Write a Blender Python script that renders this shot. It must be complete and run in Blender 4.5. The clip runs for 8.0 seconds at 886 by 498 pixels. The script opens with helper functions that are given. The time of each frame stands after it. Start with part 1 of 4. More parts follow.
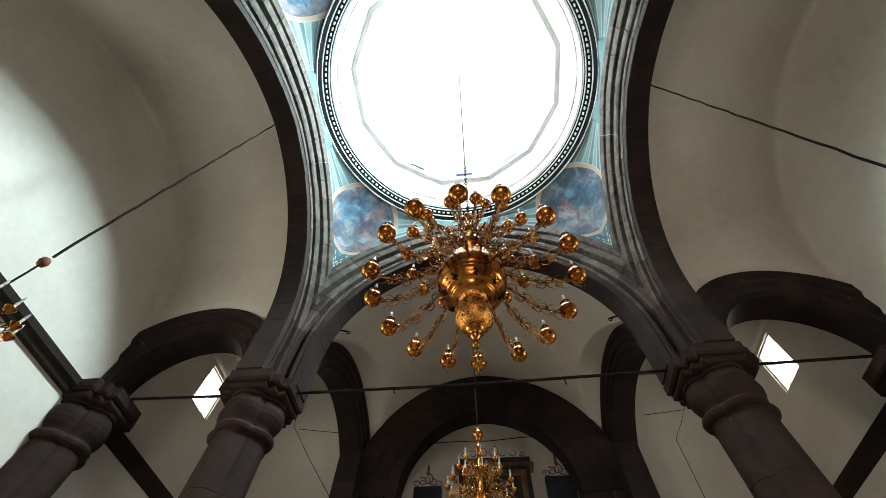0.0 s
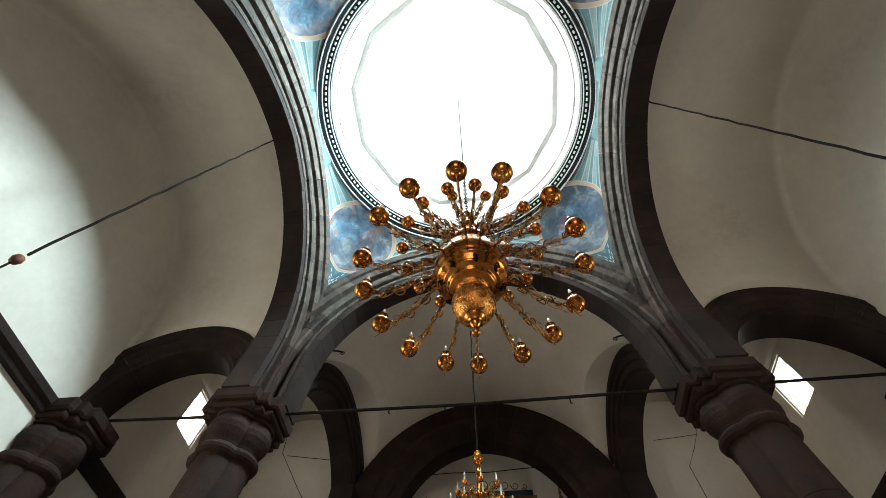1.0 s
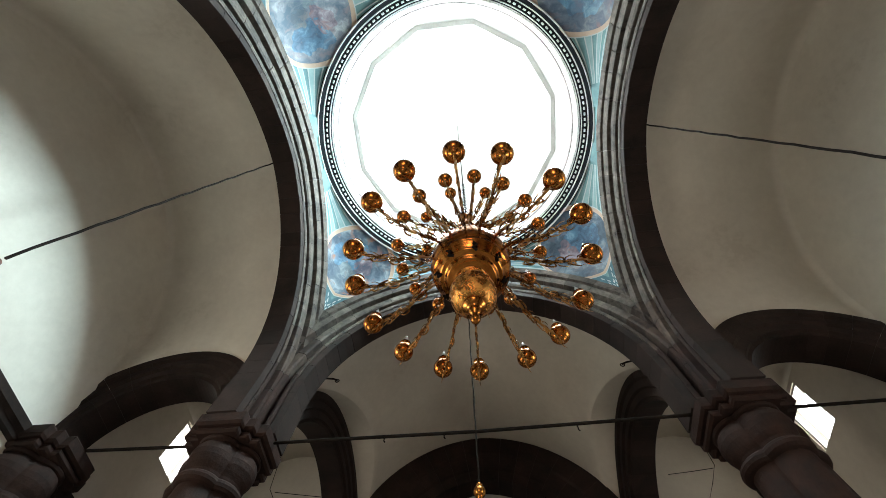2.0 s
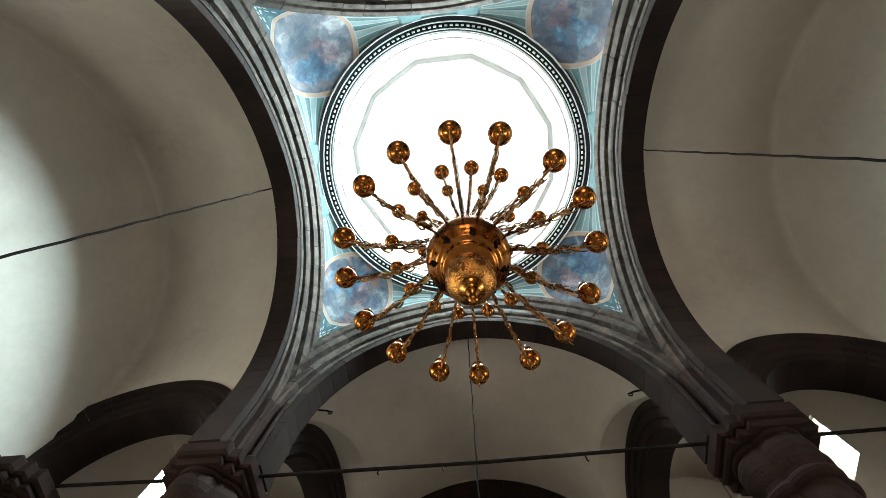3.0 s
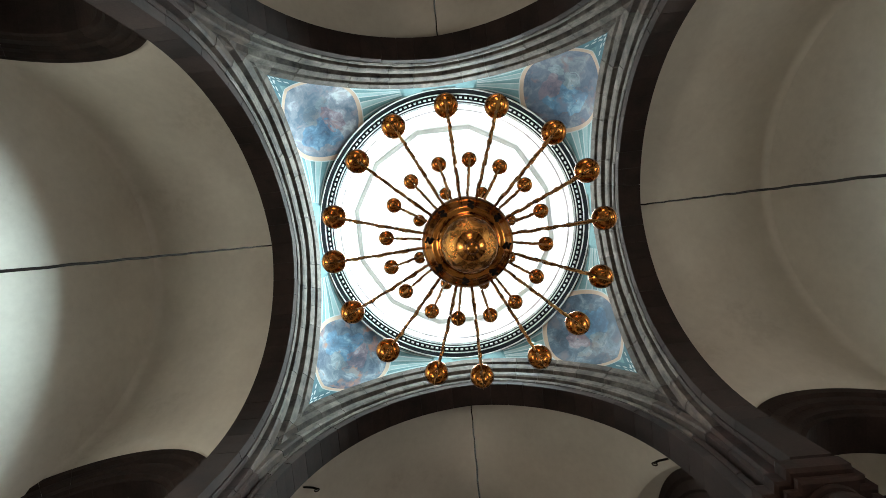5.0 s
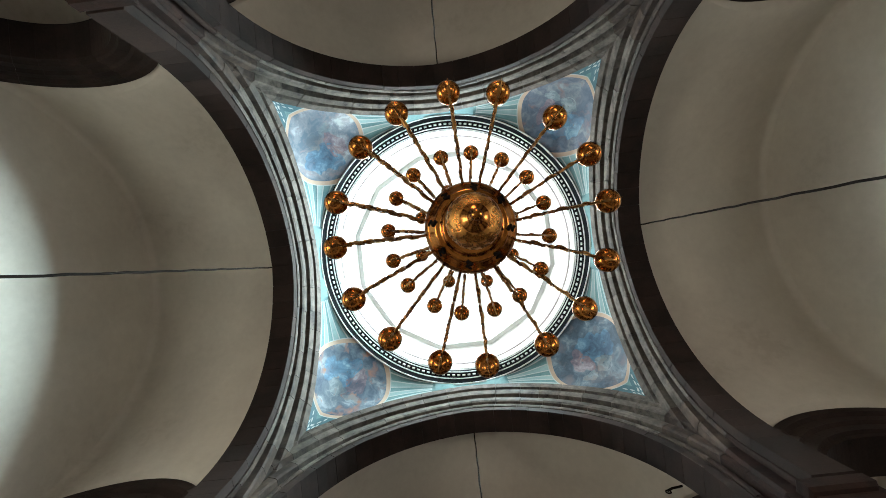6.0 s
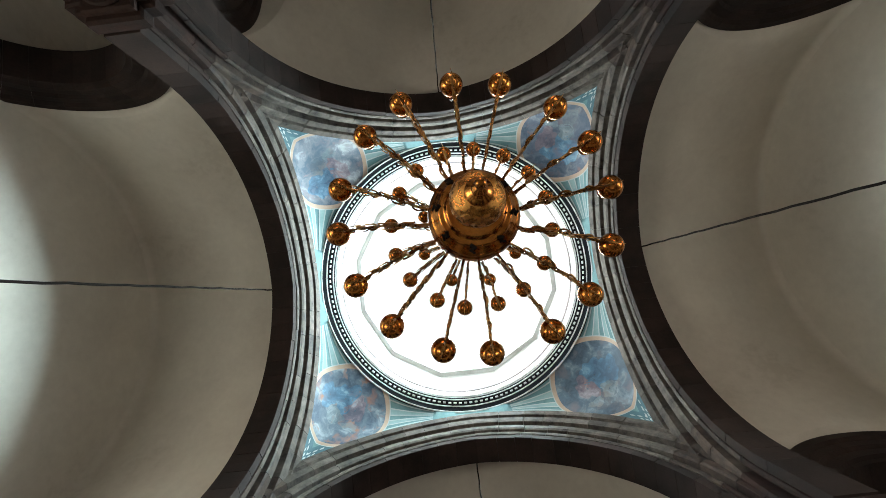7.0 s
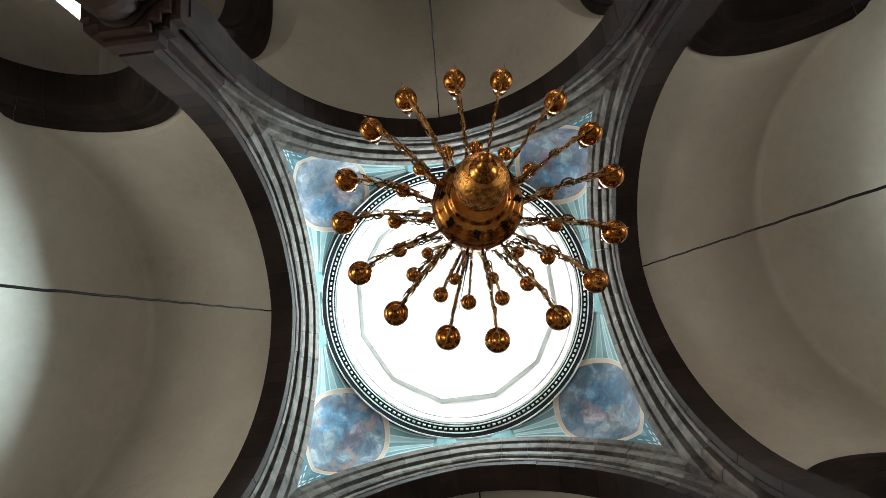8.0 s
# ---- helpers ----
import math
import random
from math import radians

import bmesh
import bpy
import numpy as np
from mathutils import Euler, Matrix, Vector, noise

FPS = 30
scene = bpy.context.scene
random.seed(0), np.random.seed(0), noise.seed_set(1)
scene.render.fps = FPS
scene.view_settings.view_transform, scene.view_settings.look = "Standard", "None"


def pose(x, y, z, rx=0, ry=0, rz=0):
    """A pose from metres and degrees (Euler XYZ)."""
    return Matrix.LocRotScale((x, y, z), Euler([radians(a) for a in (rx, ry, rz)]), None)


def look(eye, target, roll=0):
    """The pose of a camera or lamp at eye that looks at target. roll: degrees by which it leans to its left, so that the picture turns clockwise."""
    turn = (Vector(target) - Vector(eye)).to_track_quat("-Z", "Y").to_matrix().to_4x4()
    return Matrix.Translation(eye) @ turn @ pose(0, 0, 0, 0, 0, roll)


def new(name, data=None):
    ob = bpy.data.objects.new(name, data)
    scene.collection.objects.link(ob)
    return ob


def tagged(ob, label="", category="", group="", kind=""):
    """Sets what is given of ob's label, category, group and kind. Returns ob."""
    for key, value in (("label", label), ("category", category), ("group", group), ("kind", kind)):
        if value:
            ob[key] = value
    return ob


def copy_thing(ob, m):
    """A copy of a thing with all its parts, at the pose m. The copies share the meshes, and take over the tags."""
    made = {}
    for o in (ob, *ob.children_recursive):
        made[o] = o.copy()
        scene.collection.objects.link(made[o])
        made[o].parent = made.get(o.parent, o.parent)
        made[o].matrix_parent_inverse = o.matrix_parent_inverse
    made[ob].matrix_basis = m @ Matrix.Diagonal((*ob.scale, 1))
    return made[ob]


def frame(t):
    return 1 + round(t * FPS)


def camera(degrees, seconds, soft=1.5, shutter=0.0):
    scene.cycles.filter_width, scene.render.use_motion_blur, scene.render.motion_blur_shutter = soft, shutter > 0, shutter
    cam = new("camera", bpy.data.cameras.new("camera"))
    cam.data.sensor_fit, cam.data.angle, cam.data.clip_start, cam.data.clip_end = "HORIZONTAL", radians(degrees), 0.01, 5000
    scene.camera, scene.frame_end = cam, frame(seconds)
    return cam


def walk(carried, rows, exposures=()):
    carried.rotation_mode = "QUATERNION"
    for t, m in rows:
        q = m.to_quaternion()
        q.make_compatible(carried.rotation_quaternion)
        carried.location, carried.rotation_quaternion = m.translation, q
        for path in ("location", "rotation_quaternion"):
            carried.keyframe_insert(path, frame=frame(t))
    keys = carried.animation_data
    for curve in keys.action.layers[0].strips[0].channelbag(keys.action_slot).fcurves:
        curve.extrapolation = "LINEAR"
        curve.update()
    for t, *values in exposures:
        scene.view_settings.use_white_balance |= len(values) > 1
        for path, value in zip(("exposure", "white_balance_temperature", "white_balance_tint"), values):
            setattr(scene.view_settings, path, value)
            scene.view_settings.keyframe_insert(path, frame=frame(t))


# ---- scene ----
cam = camera(95.1, 8.0, soft=0.72)
# seconds, eye, target, roll
ROWS = [
    (0.0, (0.149, -1.848, 1.748), (-0.002, -0.865, 3.483), 3.1),
    (0.5, (0.135, -1.632, 1.777), (-0.008, -0.707, 3.545), 3.3),
    (1.0, (0.121, -1.428, 1.796), (-0.014, -0.577, 3.601), 3.5),
    (1.5, (0.111, -1.231, 1.822), (-0.018, -0.463, 3.664), 4.0),
    (3.0, (0.09, -0.644, 1.899), (-0.015, -0.141, 3.832), 6.1),
    (3.5, (0.083, -0.461, 1.925), (-0.013, -0.07, 3.884), 8.1),
    (4.0, (0.073, -0.286, 1.946), (-0.015, 0.0, 3.923), 11.3),
    (4.5, (0.063, -0.106, 1.972), (-0.017, 0.083, 3.961), 17.0),
    (6.0, (-0.011, 0.368, 2.022), (-0.065, 0.302, 4.02), 134.1),
    (6.5, (-0.035, 0.523, 2.042), (-0.081, 0.375, 4.036), 156.2),
    (7.0, (-0.065, 0.668, 2.055), (-0.101, 0.433, 4.041), 164.6),
    (7.5, (-0.107, 0.814, 2.063), (-0.129, 0.495, 4.038), 169.1),
    (8.0, (-0.126, 0.937, 2.085), (-0.142, 0.55, 4.047), 170.8),
]
walk(cam, [(t, look(eye, target, roll)) for t, eye, target, roll in ROWS], exposures=[(0.0, -0.58), (3.0, -0.64), (4.5, -0.69), (8.0, -0.70)])

# ---- world, sun, large lights ----
world = bpy.data.worlds.new("sky")
scene.world = world
world.use_nodes = True
wn = world.node_tree.nodes
sky = wn.new("ShaderNodeTexSky")
sky.sky_type, sky.sun_disc = "NISHITA", False
sky.sun_elevation, sky.sun_rotation = radians(48), radians(75)
world.node_tree.links.new(sky.outputs[0], wn["Background"].inputs[0])
wn["Background"].inputs[1].default_value = 0.15

sun_data = bpy.data.lights.new("sun", "SUN")
sun_data.energy, sun_data.angle, sun_data.color = 3.0, radians(0.5), (1.0, 0.94, 0.86)
sun_ob = new("sun", sun_data)
sun_ob.matrix_world = look((20, 5, 30), (0, 0, 0))

SKY_COOL, SKY_WARM = (0.90, 0.97, 1.0), (1.0, 0.88, 0.73)


def window_or_fill_lamp(place, target, wide, high, watts, colour, spread=180):
    data = bpy.data.lights.new("window_or_fill_light", "AREA")
    data.shape, data.size, data.size_y, data.energy, data.color = "RECTANGLE", wide, high, watts, colour
    data.spread = radians(spread)
    ob = new("window_or_fill_light", data)
    ob.matrix_world = look(place, target)
    return ob


# daylight in the drum windows, brightest on the sunny east side
for k, watts in enumerate((3700, 540, 270, 60, 60, 130, 860, 130, 50, 25, 40, 320)):
    a = radians(30 * k)
    c, n = math.cos(a), math.sin(a)
    window_or_fill_lamp((3.45 * c, 3.45 * n, 17.0), (-7.8 * c, -7.8 * n, 8.2), 0.66, 2.3, watts, (0.70, 0.94, 1.0) if k == 0 else SKY_COOL, 150)
# daylight in the low windows of the side walls
for sx, watts, tint in ((-1, 400, SKY_WARM), (1, 250, (1.0, 0.97, 0.89))):
    window_or_fill_lamp((sx * 8.0, 0, 3.7), (0, 0, 4.2), 1.9, 2.8, watts, tint)
# warm fill lamp in an added, unseen end-wall opening, brightening the north vault
window_or_fill_lamp((0, -10.5, 4.2), (0, 8, 9.0), 2.6, 3.2, 78, (1.0, 0.74, 0.55), 80)
# daylight in the small high windows of the north corner bays
for sx in (-1, 1):
    window_or_fill_lamp((sx * 7.99, 6.85, 9.73), (0, 6.85, 9.73), 0.93, 1.21, 45, (1.0, 0.96, 0.90))
# added fill lamp, out of view and without a window, brightening the apse
window_or_fill_lamp((2.25, 12.65, 4.6), (-0.5, 11.0, 8.0), 0.8, 1.6, 80, (1.0, 0.95, 0.88))

# ---- materials ----


def material(name, base, rough=0.6, metal=0.0):
    m = bpy.data.materials.new(name)
    m.use_nodes = True
    b = m.node_tree.nodes["Principled BSDF"]
    b.inputs["Base Color"].default_value = (*base, 1)
    b.inputs["Roughness"].default_value = rough
    b.inputs["Metallic"].default_value = metal
    return m


def add(m, kind, **values):
    n = m.node_tree.nodes.new(kind)
    for key, value in values.items():
        n.inputs[key].default_value = value
    return n


def join(m, a, b):
    m.node_tree.links.new(a, b)


def textured(name, low, high, scale=3.0, fine=40.0, rough=0.6, bump=0.2, metal=0.0, stain=None, per_piece=0.0, rough_span=0.15, dist=0.02):
    """Two scales of noise between two colours, with a fine relief."""
    m = material(name, low, rough, metal)
    bsdf = m.node_tree.nodes["Principled BSDF"]
    if not metal:
        bsdf.inputs["Specular IOR Level"].default_value = 0.2
    geo = m.node_tree.nodes.new("ShaderNodeNewGeometry")
    big = add(m, "ShaderNodeTexNoise", Scale=scale, Detail=6.0, Roughness=0.6)
    small = add(m, "ShaderNodeTexNoise", Scale=fine, Detail=5.0, Roughness=0.65)
    for n in (big, small):
        join(m, geo.outputs["Position"], n.inputs["Vector"])
    both = m.node_tree.nodes.new("ShaderNodeMath")
    both.operation = "MULTIPLY_ADD"
    both.inputs[1].default_value = 0.35
    join(m, small.outputs["Fac"], both.inputs[0])
    join(m, big.outputs["Fac"], both.inputs[2])
    ramp = m.node_tree.nodes.new("ShaderNodeValToRGB")
    ramp.color_ramp.elements[0].position, ramp.color_ramp.elements[1].position = 0.45, 0.9
    ramp.color_ramp.elements[0].color, ramp.color_ramp.elements[1].color = (*low, 1), (*high, 1)
    if stain:
        e = ramp.color_ramp.elements.new(0.52)
        e.color = (*stain, 1)
    join(m, both.outputs[0], ramp.inputs[0])
    out = ramp.outputs[0]
    if per_piece:
        info = m.node_tree.nodes.new("ShaderNodeObjectInfo")
        span = m.node_tree.nodes.new("ShaderNodeMapRange")
        span.inputs[3].default_value, span.inputs[4].default_value = 1 - per_piece, 1 + per_piece
        join(m, info.outputs["Random"], span.inputs[0])
        mul = m.node_tree.nodes.new("ShaderNodeMix")
        mul.data_type, mul.blend_type = "RGBA", "MULTIPLY"
        mul.inputs[0].default_value = 1.0
        join(m, out, mul.inputs[6])
        join(m, span.outputs[0], mul.inputs[7])
        out = mul.outputs[2]
    join(m, out, bsdf.inputs["Base Color"])
    rr = m.node_tree.nodes.new("ShaderNodeMapRange")
    rr.inputs[3].default_value, rr.inputs[4].default_value = rough - rough_span, min(1.0, rough + rough_span)
    join(m, big.outputs["Fac"], rr.inputs[0])
    join(m, rr.outputs[0], bsdf.inputs["Roughness"])
    if bump:
        bn = add(m, "ShaderNodeBump", Strength=bump, Distance=dist)
        join(m, both.outputs[0], bn.inputs["Height"])
        join(m, bn.outputs[0], bsdf.inputs["Normal"])
    return m


PLASTER = textured("plaster", (0.52, 0.475, 0.41), (0.70, 0.655, 0.575), 0.42, 6.5, 0.8, 0.12, stain=(0.57, 0.525, 0.46))
PLASTER_DOME = textured("dome_plaster", (0.78, 0.78, 0.75), (0.86, 0.86, 0.83), 0.9, 9.0, 0.75, 0.08)
TUFF = textured("dark_tuff", (0.0095, 0.0068, 0.0060), (0.036, 0.0225, 0.0185), 1.6, 26.0, 0.75, 0.4, per_piece=0.22)
TUFF_BROWN = textured("brown_tuff", (0.0085, 0.0042, 0.0032), (0.034, 0.0160, 0.0115), 3.5, 24.0, 0.8, 0.8, per_piece=0.1)
MARBLED = textured("grey_marbled_stone", (0.010, 0.0085, 0.0075), (0.135, 0.116, 0.098), 4.2, 15.0, 0.68, 0.5, stain=(0.040, 0.034, 0.0295), per_piece=0.25)
# browner than MARBLED, its tone also lowered for the dimmer foot of the arch
MARBLED_BROWN_DIM = textured("brownish_dimmed_marbled_stone", (0.010, 0.0072, 0.006), (0.078, 0.055, 0.043), 4.2, 15.0, 0.72, 0.5, stain=(0.024, 0.0172, 0.0142), per_piece=0.25)
JOINT = textured("dark_joint_mortar", (0.012, 0.012, 0.013), (0.03, 0.03, 0.032), 3.0, 30.0, 0.9, 0.2)
BLACK_PAINT = textured("black_paint", (0.004, 0.005, 0.006), (0.012, 0.014, 0.016), 3.0, 40.0, 0.85, 0.1)
BLACK_PAINT.node_tree.nodes["Principled BSDF"].inputs["Specular IOR Level"].default_value = 0.03
WHITE_STONE = textured("white_stone", (0.45, 0.46, 0.45), (0.7, 0.7, 0.68), 2.0, 24.0, 0.6, 0.2)
STRING_STONE = textured("pale_grey_stone", (0.55, 0.55, 0.53), (0.74, 0.74, 0.71), 2.0, 24.0, 0.8, 0.2)
LINE_PAINT = textured("worn_grey_pink_paint", (0.10, 0.09, 0.09), (0.42, 0.36, 0.34), 1.6, 9.0, 0.8, 0.2)
BRASS = textured("aged_brass", (0.40, 0.125, 0.022), (0.72, 0.30, 0.07), 7.0, 60.0, 0.22, 0.12, metal=1.0, rough_span=0.10, dist=0.004)
BRASS_ENGRAVED = textured("engraved_brass", (0.40, 0.14, 0.026), (0.95, 0.48, 0.13), 24.0, 70.0, 0.27, 0.8, metal=1.0, rough_span=0.1, dist=0.014)
BRASS_TURNED = textured("turned_brass", (0.30, 0.085, 0.015), (0.74, 0.31, 0.072), 6.0, 38.0, 0.20, 0.35, metal=1.0, rough_span=0.10, dist=0.006)
BRASS_DARK = textured("dark_brass", (0.22, 0.09, 0.024), (0.60, 0.31, 0.095), 9.0, 80.0, 0.27, 0.15, metal=1.0, rough_span=0.1, dist=0.003)
IRON = textured("dark_iron", (0.006, 0.005, 0.0045), (0.022, 0.017, 0.014), 5.0, 60.0, 0.85, 0.3)
IRON.node_tree.nodes["Principled BSDF"].inputs["Specular IOR Level"].default_value = 0.06
RUSTY = textured("rusty_brown", (0.10, 0.042, 0.026), (0.24, 0.115, 0.07), 14.0, 60.0, 0.7, 0.4)
TEAL = textured("teal_paint", (0.065, 0.15, 0.165), (0.15, 0.265, 0.27), 1.2, 20.0, 0.7, 0.1)
TEAL_PALE = textured("pale_teal_paint", (0.15, 0.26, 0.265), (0.26, 0.37, 0.37), 1.5, 20.0, 0.7, 0.1)
TEAL_DARK = textured("dark_teal_paint", (0.035, 0.09, 0.11), (0.07, 0.15, 0.18), 1.5, 20.0, 0.7, 0.1)
CREAM = textured("cream_paint", (0.33, 0.235, 0.175), (0.46, 0.35, 0.27), 2.0, 25.0, 0.7, 0.1)
LETTER_WHITE = textured("white_lettering_paint", (0.30, 0.35, 0.35), (0.42, 0.46, 0.46), 3.0, 25.0, 0.7, 0.05)
FLOOR_STONE = textured("floor_stone", (0.16, 0.13, 0.11), (0.30, 0.25, 0.21), 1.5, 20.0, 0.45, 0.15, per_piece=0.12)
GILT = textured("dull_gilt_wood", (0.10, 0.06, 0.025), (0.28, 0.17, 0.07), 7.0, 50.0, 0.45, 0.3, metal=0.5)
BLUE_WOOD = textured("dark_blue_wood", (0.02, 0.028, 0.04), (0.05, 0.06, 0.08), 3.0, 30.0, 0.55, 0.2)
GLASS = material("window_glass", (0.95, 0.98, 1.0), 0.05)
clear = GLASS.node_tree.nodes.new("ShaderNodeBsdfTransparent")
sheen = GLASS.node_tree.nodes.new("ShaderNodeBsdfGlossy")
sheen.inputs["Roughness"].default_value = 0.05
blend = GLASS.node_tree.nodes.new("ShaderNodeMixShader")
blend.inputs[0].default_value = 0.06
join_glass = GLASS.node_tree.links.new
join_glass(clear.outputs[0], blend.inputs[1])
join_glass(sheen.outputs[0], blend.inputs[2])
join_glass(blend.outputs[0], GLASS.node_tree.nodes["Material Output"].inputs["Surface"])
BULB_GLASS = material("bulb_glass", (0.9, 0.93, 0.93), 0.08)
BULB_GLASS.node_tree.nodes["Principled BSDF"].inputs["Transmission Weight"].default_value = 0.55
CANDLE = textured("ivory_candle_sleeve", (0.55, 0.5, 0.4), (0.7, 0.65, 0.54), 8.0, 60.0, 0.5, 0.05)


def painting_material(name, dark, mid, light, warm):
    """A faded mural: soft clouds of colour."""
    m = material(name, mid, 0.7)
    bsdf = m.node_tree.nodes["Principled BSDF"]
    geo = m.node_tree.nodes.new("ShaderNodeNewGeometry")
    info = m.node_tree.nodes.new("ShaderNodeObjectInfo")
    warp = add(m, "ShaderNodeTexNoise", Scale=2.2, Detail=3.0)
    join(m, geo.outputs["Position"], warp.inputs["Vector"])
    mixv = m.node_tree.nodes.new("ShaderNodeVectorMath")
    mixv.operation = "MULTIPLY_ADD"
    mixv.inputs[1].default_value = (0.8, 0.8, 0.8)
    join(m, warp.outputs["Color"], mixv.inputs[0])
    join(m, geo.outputs["Position"], mixv.inputs[2])
    a = add(m, "ShaderNodeTexNoise", Scale=1.7, Detail=7.0, Roughness=0.62)
    join(m, mixv.outputs[0], a.inputs["Vector"])
    ramp = m.node_tree.nodes.new("ShaderNodeValToRGB")
    els = ramp.color_ramp.elements
    els[0].position, els[1].position = 0.38, 0.66
    els[0].color, els[1].color = (*dark, 1), (*light, 1)
    els.new(0.52).color = (*mid, 1)
    join(m, a.outputs["Fac"], ramp.inputs[0])
    b = add(m, "ShaderNodeTexNoise", Scale=2.6, Detail=4.0, Roughness=0.5)
    join(m, mixv.outputs[0], b.inputs["Vector"])
    mask = m.node_tree.nodes.new("ShaderNodeMapRange")
    mask.inputs[1].default_value, mask.inputs[2].default_value = 0.54, 0.70
    join(m, b.outputs["Fac"], mask.inputs[0])
    mix = m.node_tree.nodes.new("ShaderNodeMix")
    mix.data_type = "RGBA"
    join(m, mask.outputs[0], mix.inputs[0])
    join(m, ramp.outputs[0], mix.inputs[6])
    mix.inputs[7].default_value = (*warm, 1)
    join(m, mix.outputs[2], bsdf.inputs["Base Color"])
    return m


MURALS = [
    painting_material("slate_blue_mural", (0.018, 0.040, 0.065), (0.055, 0.095, 0.135), (0.20, 0.25, 0.29), (0.10, 0.10, 0.12)),
    painting_material("blue_and_russet_mural", (0.022, 0.050, 0.085), (0.085, 0.125, 0.165), (0.27, 0.32, 0.35), (0.24, 0.115, 0.085)),
    painting_material("pale_lavender_mural", (0.050, 0.090, 0.13), (0.145, 0.165, 0.20), (0.36, 0.40, 0.42), (0.17, 0.145, 0.165)),
    painting_material("grey_blue_mural", (0.025, 0.050, 0.085), (0.080, 0.105, 0.145), (0.20, 0.23, 0.25), (0.15, 0.095, 0.10)),
]
MURAL_BLUE = painting_material("blue_mural_paint", (0.02, 0.06, 0.11), (0.06, 0.15, 0.24), (0.22, 0.36, 0.45), (0.10, 0.13, 0.19))
MURAL_ROSE = painting_material("rose_mural_paint", (0.05, 0.05, 0.08), (0.15, 0.12, 0.15), (0.32, 0.30, 0.33), (0.26, 0.14, 0.13))
MURAL_PALE = painting_material("pale_mural_paint", (0.05, 0.08, 0.11), (0.13, 0.18, 0.21), (0.30, 0.35, 0.37), (0.18, 0.16, 0.16))
OIL_PAINTING = painting_material("dark_oil_painting", (0.012, 0.010, 0.010), (0.04, 0.03, 0.025), (0.12, 0.08, 0.05), (0.08, 0.03, 0.02))

# ---- mesh helpers ----


def mesh_from(name, verts, faces, mat, smooth=False):
    me = bpy.data.meshes.new(name)
    me.from_pydata(verts, [], faces)
    me.materials.append(mat)
    if smooth:
        for p in me.polygons:
            p.use_smooth = True
    me.update()
    return me


def child(name, me, parent, label="", m=None):
    ob = new(name, me)
    ob.parent = parent
    if m is not None:
        ob.matrix_basis = m
    if label:
        ob["label"] = label
    return ob


def part(name, bm, mat, parent, label="", smooth=False, m=None):
    bmesh.ops.recalc_face_normals(bm, faces=bm.faces[:])
    me = bpy.data.meshes.new(name)
    bm.to_mesh(me)
    bm.free()
    me.materials.append(mat)
    if smooth:
        for p in me.polygons:
            p.use_smooth = True
    return child(name, me, parent, label, m)


def box_into(bm, lo, hi, bevel=0.0):
    r = bmesh.ops.create_cube(bm, size=1.0)
    vs = r["verts"]
    bmesh.ops.scale(bm, vec=[h - l for l, h in zip(lo, hi)], verts=vs)
    bmesh.ops.translate(bm, vec=[(h + l) / 2 for l, h in zip(lo, hi)], verts=vs)
    if bevel:
        es = list({e for v in vs for e in v.link_edges})
        bmesh.ops.bevel(bm, geom=es, offset=bevel, segments=1, affect="EDGES")


def lathe(profile, n=32, closed=False, sides_angle=0.0):
    """A turned body about z from (radius, height) pairs."""
    bm = bmesh.new()
    rings = []
    for r, z in profile:
        rings.append([bm.verts.new((r * math.cos(sides_angle + 2 * math.pi * k / n), r * math.sin(sides_angle + 2 * math.pi * k / n), z)) for k in range(n)])
    pairs = list(zip(rings, rings[1:])) + ([(rings[-1], rings[0])] if closed else [])
    for a, b in pairs:
        for k in range(n):
            bm.faces.new((a[k], a[(k + 1) % n], b[(k + 1) % n], b[k]))
    if not closed:
        bm.faces.new(rings[0][::-1])
        bm.faces.new(rings[-1])
    return bm


def ball_profile(r, z, steps=10, lo=-1.0, hi=1.0):
    out = []
    for k in range(steps + 1):
        a = math.asin(lo) + (math.asin(hi) - math.asin(lo)) * k / steps
        out.append((max(0.004, r * math.cos(a)), z + r * math.sin(a)))
    return out


def tube(points, radius, n=6, taper=None):
    """A round bar along points."""
    bm = bmesh.new()
    rings = []
    pts = [Vector(p) for p in points]
    for i, p in enumerate(pts):
        d = (pts[min(i + 1, len(pts) - 1)] - pts[max(i - 1, 0)]).normalized()
        side = d.cross(Vector((0, 0, 1)) if abs(d.z) < 0.9 else Vector((1, 0, 0))).normalized()
        up = side.cross(d)
        r = radius if taper is None else radius + (taper - radius) * i / (len(pts) - 1)
        rings.append([bm.verts.new(p + r * (math.cos(2 * math.pi * k / n) * side + math.sin(2 * math.pi * k / n) * up)) for k in range(n)])
    for a, b in zip(rings, rings[1:]):
        for k in range(n):
            bm.faces.new((a[k], a[(k + 1) % n], b[(k + 1) % n], b[k]))
    bm.faces.new(rings[0][::-1])
    bm.faces.new(rings[-1])
    return bm


def thing(name, label, category, group="", kind="", m=None):
    ob = new(name)
    if m is not None:
        ob.matrix_basis = m
    return tagged(ob, label, category, group, kind)


def arch_point(u_sign, f, radius, point, zc, zs):
    """Along half an arch: f from 0 at the springing to 1 at the crown; below 0 the straight leg."""
    if f < 0:
        return u_sign * (radius - point), zc + f * (zc - zs)
    a = f * math.acos(point / radius) if point else f * math.pi / 2
    return u_sign * (-point + radius * math.cos(a)), zc + radius * math.sin(a)


def arch_stations(n, leg):
    fs = ([-1.0] if leg else []) + [k / n for k in range(n + 1)]
    return [(1, f) for f in fs] + [(-1, f) for f in reversed(fs[:-1])]


